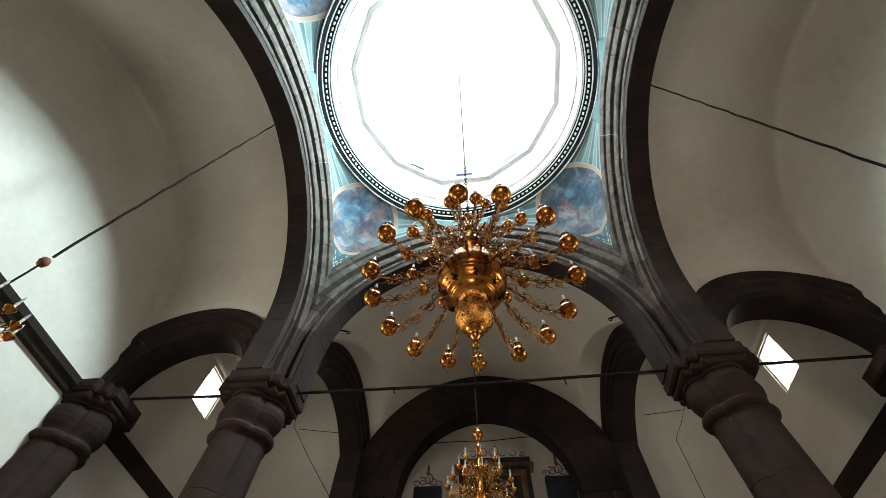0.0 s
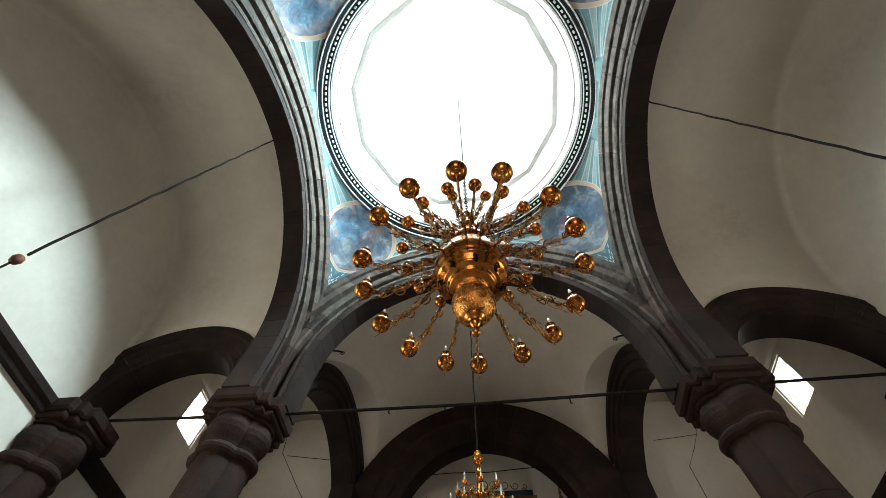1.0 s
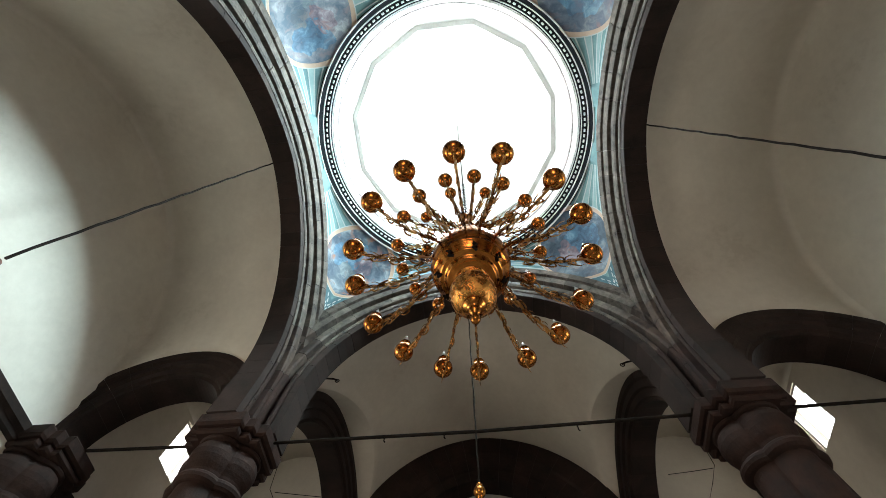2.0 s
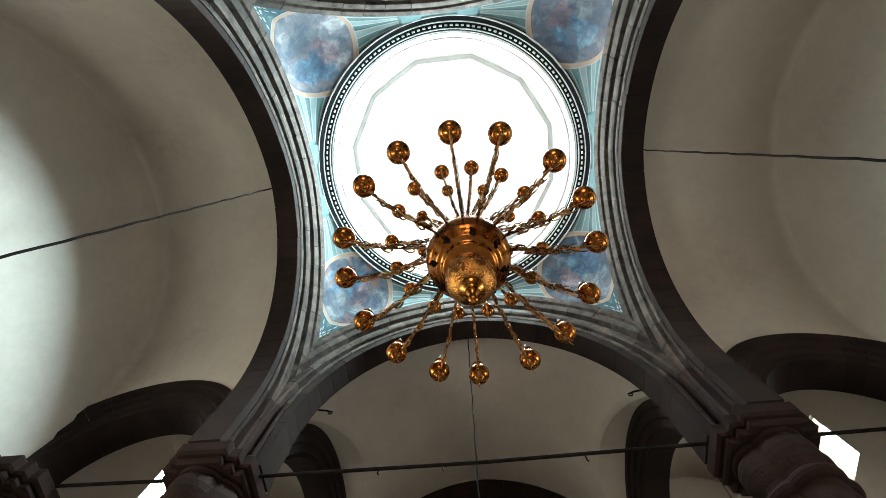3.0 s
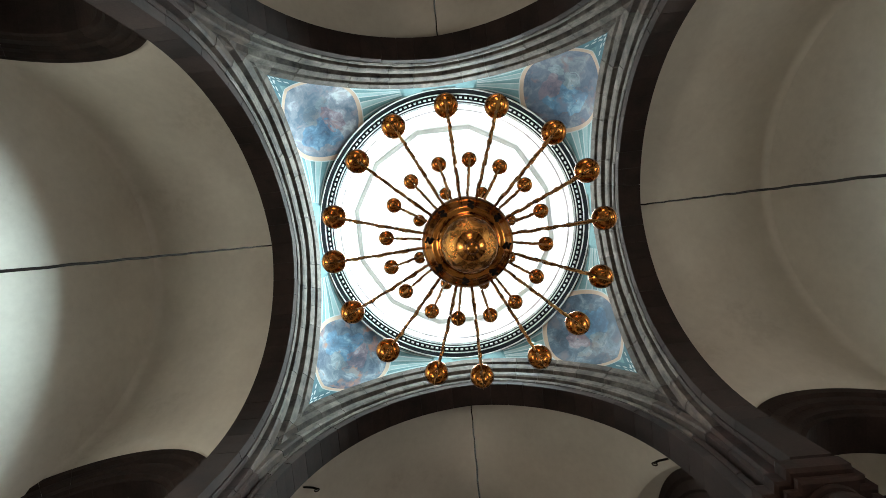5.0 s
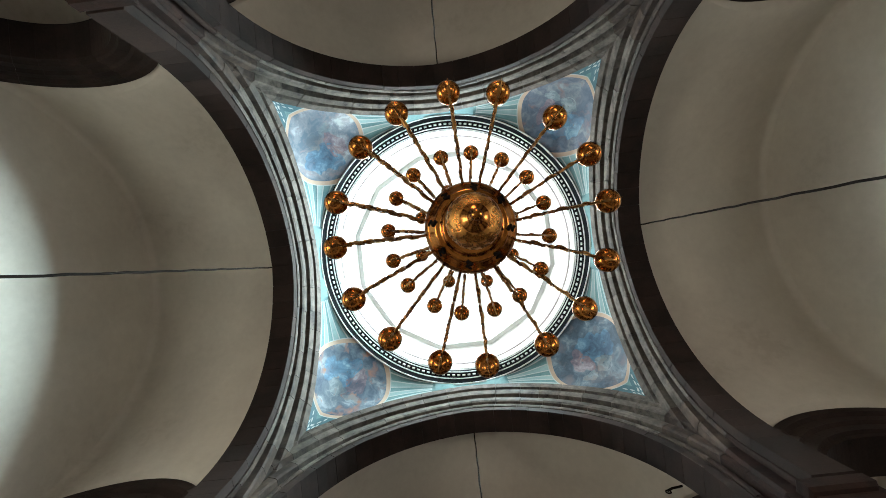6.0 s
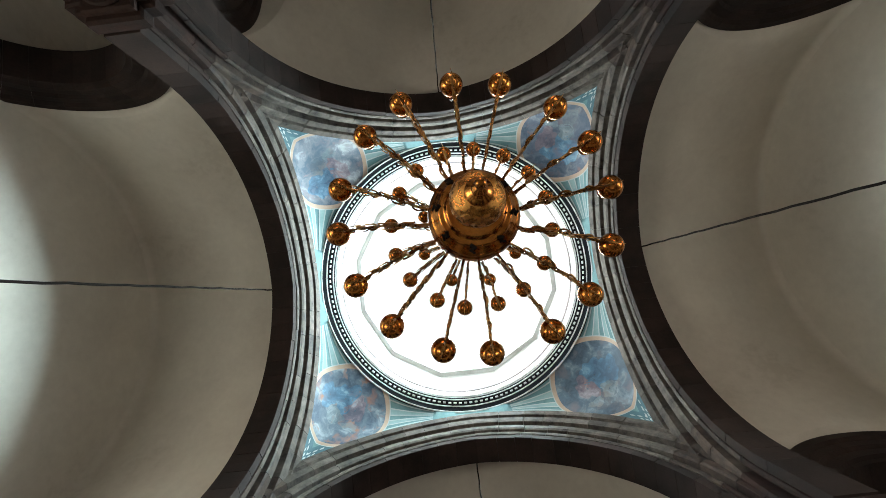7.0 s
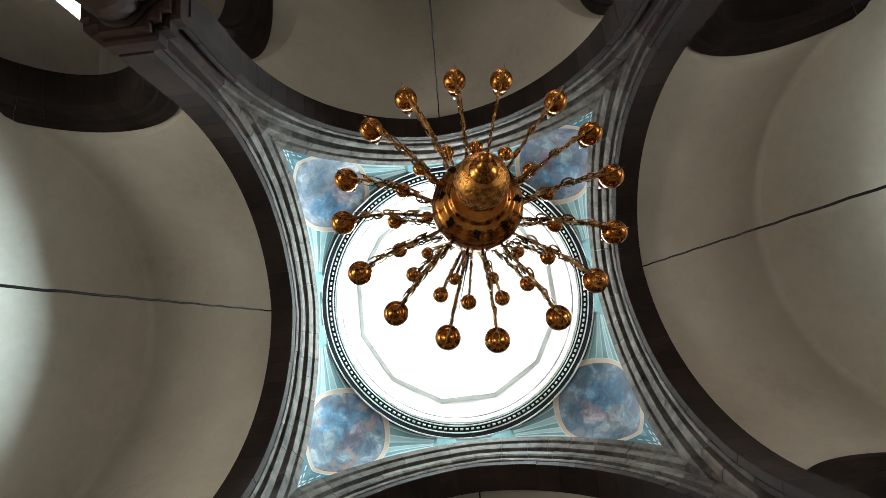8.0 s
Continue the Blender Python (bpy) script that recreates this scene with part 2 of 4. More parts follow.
def sweep_arch(profile, radius, point, zc, zs, stations):
    """Profile: closed (depth, rise) pairs; depth along y, the arch across x."""
    verts, faces, n = [], [], len(profile)
    for s, f in stations:
        for d, r in profile:
            u, z = arch_point(s, f, radius + r, point, zc, zs)
            verts.append((u, d, z))
    for i in range(len(stations) - 1):
        for k in range(n):
            a, b = i * n + k, i * n + (k + 1) % n
            faces.append((a, b, b + n, a + n))
    faces.append(tuple(range(n))[::-1])
    faces.append(tuple(range((len(stations) - 1) * n, len(stations) * n)))
    return verts, faces


def outward(me):
    bm = bmesh.new()
    bm.from_mesh(me)
    bmesh.ops.recalc_face_normals(bm, faces=bm.faces[:])
    bm.to_mesh(me)
    bm.free()
    return me



# ---- large structure ----
FRONT, BACK, SIDE = 9.8, -10.0, 7.8
ARCH_R, ARCH_E, ARCH_ZC, SPRING = 3.70, 0.25, 8.18, 7.17
COLUMN = 4.16
TURNS = [pose(0, 0, 0, 0, 0, a) for a in (0, 90, 180, 270)]


def wall_with_holes(name, axis, at, thick, lo, hi, z0, z1, holes, mat, label):
    """An upright wall on x=at or y=at, from at to at+thick, cut by (lo, hi, z0, z1) holes."""
    cuts = sorted({lo, hi, *[h[0] for h in holes], *[h[1] for h in holes]})
    zcuts = sorted({z0, z1, *[h[2] for h in holes], *[h[3] for h in holes]})
    bm = bmesh.new()
    a, b = sorted((at, at + thick))
    grid = {}

    def vert(x, u, z):
        key = (x, u, z)
        if key not in grid:
            grid[key] = bm.verts.new((x, u, z) if axis == "x" else (u, x, z))
        return grid[key]

    def solid(i, j):
        if not (0 <= i < len(cuts) - 1 and 0 <= j < len(zcuts) - 1):
            return False
        u, z = (cuts[i] + cuts[i + 1]) / 2, (zcuts[j] + zcuts[j + 1]) / 2
        return not any(h[0] < u < h[1] and h[2] < z < h[3] for h in holes)

    for i in range(len(cuts) - 1):
        for j in range(len(zcuts) - 1):
            if not solid(i, j):
                continue
            u0, u1, w0, w1 = cuts[i], cuts[i + 1], zcuts[j], zcuts[j + 1]
            for x in (a, b):
                bm.faces.new([vert(x, u0, w0), vert(x, u1, w0), vert(x, u1, w1), vert(x, u0, w1)])
            for di, dj, e in ((-1, 0, ((u0, w0), (u0, w1))), (1, 0, ((u1, w0), (u1, w1))), (0, -1, ((u0, w0), (u1, w0))), (0, 1, ((u0, w1), (u1, w1)))):
                if not solid(i + di, j + dj):
                    (p, q), (r, s) = e
                    bm.faces.new([vert(a, p, q), vert(b, p, q), vert(b, r, s), vert(a, r, s)])
    ob = part(name, bm, mat, None)
    return tagged(ob, label, "wall", kind="structure")


WIN = [(6.38, 7.32, 9.12, 10.34), (-7.84, -6.90, 9.12, 10.34)]
wall_with_holes("wall_west", "x", -SIDE, -0.35, BACK - 3, FRONT + 5, 0, 14, WIN + [(-1.0, 1.0, 2.25, 5.15)], PLASTER, "pale plastered church side wall with small high windows")
wall_with_holes("wall_east", "x", SIDE, 0.35, BACK - 3, FRONT + 5, 0, 14, WIN + [(-1.0, 1.0, 2.25, 5.15)], PLASTER, "pale plastered church side wall with small high windows")
# its low opening is added to hold the unseen fill lamp
wall_with_holes("wall_south", "y", BACK - 0.4, -0.8, -SIDE, SIDE, 0, 14, [(-1.35, 1.35, 2.55, 5.85)], PLASTER, "plain pale plastered end wall of the church")

floor = thing("floor", "worn stone slab floor of the church", "floor", kind="structure")
bm = bmesh.new()
box_into(bm, (-SIDE, BACK - 0.4, -0.3), (SIDE, FRONT + 5, -0.012))
part("slab_bed", bm, FLOOR_STONE, floor)

# the four great arches under the dome, cut stone by stone
COURSES = [
    ("soffit_stone", TUFF, [(4.51, 0.0), (3.99, 0.0), (3.975, 0.15), (4.51, 0.15)], 13),
    ("voussoir", MARBLED, [(4.3, 0.17), (3.965, 0.17), (3.945, 0.21), (3.945, 0.25), (4.08, 0.28), (4.3, 0.28)], 11),
    ("voussoir", MARBLED, [(4.3, 0.39), (4.06, 0.39), (3.94, 0.40), (3.91, 0.45), (3.905, 0.60), (3.93, 0.63), (4.06, 0.65), (4.3, 0.65)], 11),
    ("voussoir", MARBLED, [(4.3, 0.80), (4.02, 0.80), (3.885, 0.82), (3.865, 0.88), (3.84, 1.00), (3.87, 1.02), (3.87, 1.05), (3.80, 1.07), (3.785, 1.13), (3.765, 1.27), (4.3, 1.27)], 12),
]
ARCH_NAMES = ["north", "west", "south", "east"]
arch_roots = []
core_v, core_f = sweep_arch([(4.50, 0.03), (4.14, 0.03), (4.14, 1.24), (4.50, 1.24)], ARCH_R, ARCH_E, ARCH_ZC, SPRING, arch_stations(20, True))
core_me = outward(mesh_from("arch_core", core_v, core_f, JOINT))
for k in range(4):
    root = thing("great_arch", "great dark stone arch with grey marbled moulded voussoirs carrying the dome", "arch", "arches under the dome", "structure", TURNS[k])
    arch_roots.append(root)
    child("arch_core", core_me, root)
rng = random.Random(4)
for name, mat, prof, count in COURSES:
    edges = [-1.0] + [max(0.0, (i + rng.uniform(-0.18, 0.18) * (0 < i < count)) / count) for i in range(count + 1)]
    if name != "soffit_stone":
        edges.insert(1, -0.5)
    for sgn in (1, -1):
        for f0, f1 in zip(edges, edges[1:]):
            gap = 0.0007
            lo, hi = f0 + (gap if f0 > -1 else 0), f1 - (gap if f1 < 1 else -0.0)
            st = [(sgn, lo), (sgn, (lo + hi) / 2), (sgn, hi)]
            nudge = rng.uniform(-0.006, 0.006)
            v, f = sweep_arch([(d + (nudge if d < 4.2 else 0), r) for d, r in prof], ARCH_R, ARCH_E, ARCH_ZC, SPRING, st)
            stone = mat
            # lower voussoirs: browner stone, also darkened for the weaker light near the springing
            if mat is MARBLED and f1 < 0.16:
                stone = TUFF_BROWN
            elif mat is MARBLED and f1 < 0.36:
                stone = MARBLED_BROWN_DIM
            me = outward(mesh_from(name, v, f, stone))
            for root in arch_roots:
                child(name, me, root)

# spandrel walls above the arches, behind the mouldings
for k in range(4):
    bm = bmesh.new()
    pts = [arch_point(s, f, ARCH_R + 1.1, ARCH_E, ARCH_ZC, SPRING) for s, f in arch_stations(20, False)]
    lo = [(u, z) for u, z in pts]
    a = [bm.verts.new((u, 4.16, z)) for u, z in lo]
    b = [bm.verts.new((u, 4.49, z)) for u, z in lo]
    c = [bm.verts.new((u, 4.49, 13.9)) for u, z in lo]
    d = [bm.verts.new((u, 4.16, 13.9)) for u, z in lo]
    for i in range(len(lo) - 1):
        for p, q in ((a, b), (b, c), (c, d), (d, a)):
            bm.faces.new((p[i], p[i + 1], q[i + 1], q[i]))
    bm.faces.new((a[0], b[0], c[0], d[0]))
    bm.faces.new((a[-1], d[-1], c[-1], b[-1]))
    ob = part("wall_over_arch", bm, PLASTER, None)
    ob.matrix_basis = TURNS[k]
    tagged(ob, "masonry wall above the great arch", "wall", kind="structure")

# vaults: side arms along x, nave arms along y, cut by lunettes over the small arches
SIDE_C, SIDE_R, SIDE_W, SIDE_ZC = 6.25, 1.38, 0.66, 7.5
NAVE_C, NAVE_R, NAVE_W, NAVE_ZC = 7.80, 2.92, 0.66, 7.25


def lunette_vault(name, half, zc, y0, y1, centre, ext, arch_zc, lift, wall, turn, ny=46, na=36):
    """A barrel vault along y whose foot rises in a curve over an arch of radius ext, with a fillet back to the wall."""
    verts, faces = [], []
    foot_plain = zc + 0.12
    full, fil = half, 0.17
    ys = [y0 + (y1 - fil - y0) * j / (ny - 10) for j in range(ny - 9)] + [y1 - fil + fil * math.sin(math.pi / 2 * j / 10) for j in range(1, 11)]
    for y in ys:
        u = max(0.0, (y - (y1 - fil)) / fil)
        half = full - fil * (1 - math.sqrt(max(0.0, 1 - u * u)))
        reach = ext + lift
        z_low = foot_plain
        if abs(y - centre) < reach:
            z_low = max(foot_plain, arch_zc + math.sqrt(reach * reach - (y - centre) ** 2))
        z_wall = foot_plain - 0.25
        if abs(y - centre) < ext:
            z_wall = max(z_wall, arch_zc + math.sqrt(ext * ext - (y - centre) ** 2) - 0.03)
        a0 = math.asin((z_low - zc) / half)
        row = [(wall, y, z_wall)]
        row += [(half * math.cos(a0 + (math.pi - 2 * a0) * k / na), y, zc + half * math.sin(a0 + (math.pi - 2 * a0) * k / na)) for k in range(na + 1)]
        row += [(-wall, y, z_wall)]
        verts += row
    n = na + 3
    for j in range(ny):
        for k in range(n - 1):
            a = j * n + k
            faces.append((a, a + 1, a + n + 1, a + n))
    me = mesh_from(name, verts, faces, PLASTER)
    for p in me.polygons:
        p.use_smooth = 0 < (p.index % (n - 1)) < n - 2
    ob = new(name, me)
    ob.matrix_basis = pose(0, 0, 0, 0, 0, turn)
    thick = ob.modifiers.new("thickness", "SOLIDIFY")
    thick.thickness, thick.offset = 0.12, -1 if me.polygons[na // 2].normal.z < 0 else 1
    return tagged(ob, "pale plastered barrel vault with lunettes over the arches", "ceiling", kind="structure")


for name, turn in (("ceiling_west", 90), ("ceiling_east", 270)):
    lunette_vault(name, 3.84, 8.48, 4.515, SIDE + 0.01, SIDE_C, SIDE_R + SIDE_W, SIDE_ZC, 0.12, 3.865, turn)
for name, turn, y1 in (("ceiling_north", 0, FRONT + 0.02), ("ceiling_south", 180, -BACK + 0.35)):
    lunette_vault(name, 3.84, 8.62, 4.515, y1, NAVE_C, NAVE_R + NAVE_W, NAVE_ZC, 0.06, 3.865, turn)


def arched_wall(name, length0, length1, centre, radius, zc, z_top, d0, d1, mat, m, label):
    """A wall in x-z from length0 to length1 with a round-headed opening down to the springing level; thickness d0..d1 along y."""
    bm = bmesh.new()
    n = 28
    lows = [(centre - radius, SPRING)] + [(centre - radius * math.cos(math.pi * k / n), zc + radius * math.sin(math.pi * k / n)) for k in range(n + 1)] + [(centre + radius, SPRING)]
    cols = []
    if length0 < centre - radius:
        lows = [(length0, SPRING)] + lows
    if length1 > centre + radius:
        lows = lows + [(length1, SPRING)]
    for u, z in lows:
        cols.append([bm.verts.new((u, d0, z)), bm.verts.new((u, d1, z)), bm.verts.new((u, d1, z_top)), bm.verts.new((u, d0, z_top))])
    for a, b in zip(cols, cols[1:]):
        for k in range(4):
            q = (k + 1) % 4
            if (a[k].co - b[k].co).length < 1e-5 and (a[q].co - b[q].co).length < 1e-5:
                continue
            try:
                bm.faces.new((a[k], b[k], b[q], a[q]))
            except ValueError:
                pass
    bm.faces.new(cols[0])
    bm.faces.new(cols[-1][::-1])
    bmesh.ops.remove_doubles(bm, verts=bm.verts[:], dist=1e-5)
    ob = part(name, bm, mat, None)
    ob.matrix_basis = m
    return tagged(ob, label, "wall", kind="structure")


def moulded_arch(centre, radius, wide, zc, d0, d1, m, count, label):
    """A dark stone arch with stepped orders, of separate stones, across x; d0 is the face toward the viewer."""
    root = thing("stone_arch", label, "arch", "small arches of the side bays", "structure", m)
    w = wide
    prof = [(d1, 0.0), (d0 + 0.16, 0.0), (d0 + 0.14, 0.10 * w), (d0 + 0.08, 0.14 * w), (d0 + 0.08, 0.40 * w), (d0 + 0.02, 0.46 * w), (d0 + 0.02, 0.70 * w), (d0 - 0.04, 0.78 * w), (d0 - 0.05, 1.0 * w), (d1, 1.0 * w)]
    edges = [-1.0] + [i / count for i in range(count + 1)]
    for sgn in (1, -1):
        for f0, f1 in zip(edges, edges[1:]):
            st = [(sgn, f0 + (f1 - f0) * q) for q in (0.006, 0.34, 0.67, 0.994 if f1 < 1 else 1.0)]
            v, f = sweep_arch(prof, radius, 0.0, zc, SPRING, st)
            v = [(x + centre, y, z) for x, y, z in v]
            child("arch_stone", outward(mesh_from("arch_stone", v, f, TUFF)), root)
    return root


for sx in (1, -1):
    for sy in (1, -1):
        # side-arm arches stand on y = +-4.1
        moulded_arch(sx * SIDE_C, SIDE_R, SIDE_W, SIDE_ZC, 3.80, 4.60, pose(0, 0, 0, 0, 0, 0 if sy > 0 else 180), 7, "dark stone arch with stepped mouldings between column and side wall")
        arched_wall("wall_over_side_arch", 4.55, SIDE - 0.0, SIDE_C, SIDE_R + 0.3, SIDE_ZC, 12.5, 3.86, 4.45, PLASTER, pose(0, 0, 0, 0, 0, 0 if sy > 0 else 180) @ Matrix.Diagonal((sx, 1, 1, 1)), "plastered wall above a side arch")
        # nave-arm arches stand on x = +-4.1
        turn = pose(0, 0, 0, 0, 0, -90) if sx > 0 else pose(0, 0, 0, 0, 0, 90)
        cy = NAVE_C * sy
        moulded_arch(-cy if sx > 0 else cy, NAVE_R, NAVE_W, NAVE_ZC, 3.78, 4.55, turn, 9, "dark stone arch with stepped mouldings beside the nave")
        flip = Matrix.Diagonal((-1 if (sy > 0) == (sx > 0) else 1, 1, 1, 1))
        arched_wall("wall_over_nave_arch", 4.55, 11.1, NAVE_C, NAVE_R + 0.3, NAVE_ZC, 12.6, 3.86, 4.45, PLASTER, turn @ flip, "plastered wall above an arch beside the nave")

# engaged piers where the nave arches meet the apse wall
for sx in (1, -1):
    for sy in (1, -1):
        pier = thing("wall_pier", "dark stone pier engaged in the end wall", "pier", "engaged piers", "structure")
        zz = [0.0, 1.2, 2.5, 3.7, 5.0, 6.2, 7.4, 8.4, 9.25]
        for z0, z1 in zip(zz, zz[1:]):
            bm = bmesh.new()
            x0, x1 = sorted((sx * 3.70, sx * 4.36))
            y0, y1 = (9.22, 9.835) if sy > 0 else (-10.39, -9.78)
            box_into(bm, (x0, y0, z0 + 0.002), (x1, y1, z1 - 0.002), 0.008)
            part("pier_stone", bm, TUFF, pier)

# corner bays: low vaults
for sx in (1, -1):
    for sy in (1, -1):
        v, f = sweep_arch([(4.3, 0), (10.5, 0), (10.5, 0.2), (4.3, 0.2)], 1.745, 0.0, 10.45, 9.0, arch_stations(14, False))
        ob = new("ceiling_corner", outward(mesh_from("ceiling_corner", v, f, PLASTER, True)))
        ob.matrix_basis = Matrix.Translation((sx * 6.05, 0, 0)) @ pose(0, 0, 0, 0, 0, 0 if sy > 0 else 180)
        tagged(ob, "pale plastered vault of a corner bay", "ceiling", kind="structure")

# unseen roof slab pieces, added to keep the daylight out
roof = thing("roof", "unseen slab roof added over the vaults to block daylight", "roof", kind="structure")
bm = bmesh.new()
for lo, hi in (((-SIDE - 0.9, -13.5, 13.9), (-4.0, 15.5, 14.2)), ((4.0, -13.5, 13.9), (SIDE + 0.9, 15.5, 14.2)), ((-4.0, 4.0, 13.9), (4.0, 15.5, 14.2)), ((-4.0, -13.5, 13.9), (4.0, -4.0, 14.2))):
    box_into(bm, lo, hi)
part("unseen_roof_slab", bm, JOINT, roof)

# triumphal arch to the apse and the wall round it
TA_R, TA_ZC = 2.62, 8.2
apse_arch = thing("apse_arch", "broad dark stone arch opening to the apse", "arch", kind="structure")
prof = [(10.45, 0.0), (9.80, 0.0), (9.78, 0.3), (9.72, 0.36), (9.72, 0.75), (9.66, 0.82), (9.66, 1.43), (10.45, 1.43)]
edges = [-1.0] + [i / 10 for i in range(11)]
for sgn in (1, -1):
    for f0, f1 in zip(edges, edges[1:]):
        st = [(sgn, f0 + (f1 - f0) * q) for q in (0.006, 0.5, 0.994 if f1 < 1 else 1.0)]
        v, f = sweep_arch(prof, TA_R + 0.15, 0.15, TA_ZC, 0.0, st)
        child("arch_stone", outward(mesh_from("arch_stone", v, f, TUFF)), apse_arch)
bm = bmesh.new()
n = 30
pts = [arch_point(s, f, TA_R + 0.55, 0.15, TA_ZC, 0.0) for s, f in arch_stations(n // 2, True)]
pts = [(SIDE, 0.0)] + pts + [(-SIDE, 0.0)]
cols = [[bm.verts.new((u, d, z)) for d, z in ((9.84, z0), (10.4, z0), (10.4, 14), (9.84, 14))] for u, z0 in pts]
for a, b in zip(cols, cols[1:]):
    for k in range(4):
        bm.faces.new((a[k], b[k], b[(k + 1) % 4], a[(k + 1) % 4]))
bm.faces.new(cols[0])
bm.faces.new(cols[-1][::-1])
tagged(part("wall_north", bm, PLASTER, None), "plastered wall round the apse arch", "wall", kind="structure")
# apse: half cylinder and half dome
verts, faces = [], []
na, nb = 28, 14
levels = [(3.3, 0.0), (3.3, 4.0), (3.3, 8.2)] + [(3.3 * math.cos(math.pi / 2 * k / nb), 8.2 + 3.3 * math.sin(math.pi / 2 * k / nb)) for k in range(1, nb)] + [(0.02, 11.5)]
for r, z in levels:
    for k in range(na + 1):
        a = math.pi * k / na
        verts.append((r * math.cos(a), 10.42 + r * math.sin(a), z))
for i in range(len(levels) - 1):
    for k in range(na):
        a = i * (na + 1) + k
        faces.append((a, a + 1, a + na + 2, a + na + 1))
tagged(new("wall_apse", mesh_from("wall_apse", verts, faces, PLASTER, True)), "grey-white rounded apse wall with half dome", "wall", kind="structure")

# pendentives
RING_R, RING_Z = 3.74, 13.36


def pendentive_point(th, t):
    """th: 0..90 degrees round a corner, t: 0 at the arch edge, 1 at the ring."""
    plane, rr = 3.80, ARCH_R + 1.25
    a = radians(th)
    if th <= 45:
        x, y = plane, plane * math.tan(a)
        z = ARCH_ZC + math.sqrt(rr * rr - (y + ARCH_E) ** 2)
    else:
        x, y = plane / math.tan(a), plane
        z = ARCH_ZC + math.sqrt(rr * rr - (x + ARCH_E) ** 2)
    top = Vector((RING_R * math.cos(a), RING_R * math.sin(a), RING_Z))
    low = Vector((x, y, z - 0.02))
    p = low.lerp(top, t)
    out = 0.09 * math.sin(math.pi * t) * (top - low).length
    return p + out * Vector((math.cos(a), math.sin(a), 0.35))


for k in range(4):
    verts, faces = [], []
    nth, nt = 48, 14
    for i in range(nth + 1):
        for j in range(nt + 1):
            verts.append(tuple(pendentive_point(90 * i / nth, j / nt)))
    for i in range(nth):
        for j in range(nt):
            a = i * (nt + 1) + j
            faces.append((a, a + nt + 1, a + nt + 2, a + 1))
    ob = new("pendentive", mesh_from("pendentive", verts, faces, TEAL, True))
    ob.matrix_basis = TURNS[k]
    tagged(ob, "teal painted pendentive under the dome ring", "pendentive", "pendentives", "structure")

# ring cornice of the dome
cornice = thing("dome_cornice", "black and white moulded ring cornice with dentils round the dome", "cornice", kind="structure")
ring = lambda prof: lathe(prof, 96, True)
part("bed", ring([(3.86, 13.30), (3.76, 13.32), (3.67, 13.44), (3.63, 13.56), (3.54, 13.60), (3.50, 13.74), (3.46, 13.86), (3.86, 13.95)]), BLACK_PAINT, cornice, "black painted ring bed")
for r, z, w in ((3.757, 13.315, 0.014), (3.655, 13.46, 0.010), (3.525, 13.635, 0.010), (3.492, 13.75, 0.009), (3.462, 13.85, 0.014)):
    part("fillet", ring([(r + w, z - 0.012), (r - w, z - 0.004), (r - w, z + 0.03), (r + w, z + 0.03)]), WHITE_STONE, cornice, "thin white fillet")
bm = bmesh.new()
box_into(bm, (3.568, -0.041, 13.535), (3.608, 0.041, 13.60), 0.008)
first = part("dentil", bm, WHITE_STONE, cornice, "white dentil block")
for k in range(1, 156):
    child("dentil", first.data, cornice, "", pose(0, 0, 0, 0, 0, 360 * k / 156))

# drum and dome
drum = thing("drum", "bright white twelve-sided drum and dome with tall windows", "dome", kind="structure")
bm = bmesh.new()
reveal = []
for f, z in ((0.0, 13.8), (0.03, 14.30), (0.15, 14.55), (0.55, 14.92), (1.0, 15.17), (1.0, 15.34)):
    row = []
    for k in range(96):
        a = 2 * math.pi * k / 96
        side = (math.degrees(a) + 15) % 30 - 15
        r = 3.46 * (1 - f) + f * 3.13 / math.cos(radians(side))
        row.append(bm.verts.new((r * math.cos(a), r * math.sin(a), z)))
    reveal.append(row)
for z in (15.34, 13.8):
    reveal.append([bm.verts.new((3.9 * math.cos(2 * math.pi * k / 96), 3.9 * math.sin(2 * math.pi * k / 96), z)) for k in range(96)])
for lower, upper in zip(reveal, reveal[1:] + reveal[:1]):
    for k in range(96):
        bm.faces.new((lower[k], lower[(k + 1) % 96], upper[(k + 1) % 96], upper[k]))
part("collar", bm, PLASTER_DOME, drum, "white plastered collar")
part("painted_line", lathe([(3.456, 14.22), (3.428, 14.23), (3.424, 14.31), (3.452, 14.32)], 96, True), LINE_PAINT, drum, "worn pinkish painted line")
bm = bmesh.new()
for k in range(12):
    a0, a1 = radians(30 * k - 15), radians(30 * k + 15)
    ri, ro = 3.00 / math.cos(radians(15)), 3.14 / math.cos(radians(15))
    vs = [bm.verts.new((r * math.cos(a), r * math.sin(a), z)) for z in (15.15, 15.38) for r in (ri, ro) for a in (a0, a1)]
    for q in ((0, 1, 3, 2), (4, 6, 7, 5), (0, 4, 5, 1), (2, 3, 7, 6)):
        bm.faces.new([vs[i] for i in q])
part("string_course", bm, STRING_STONE, drum, "grey stone string course")
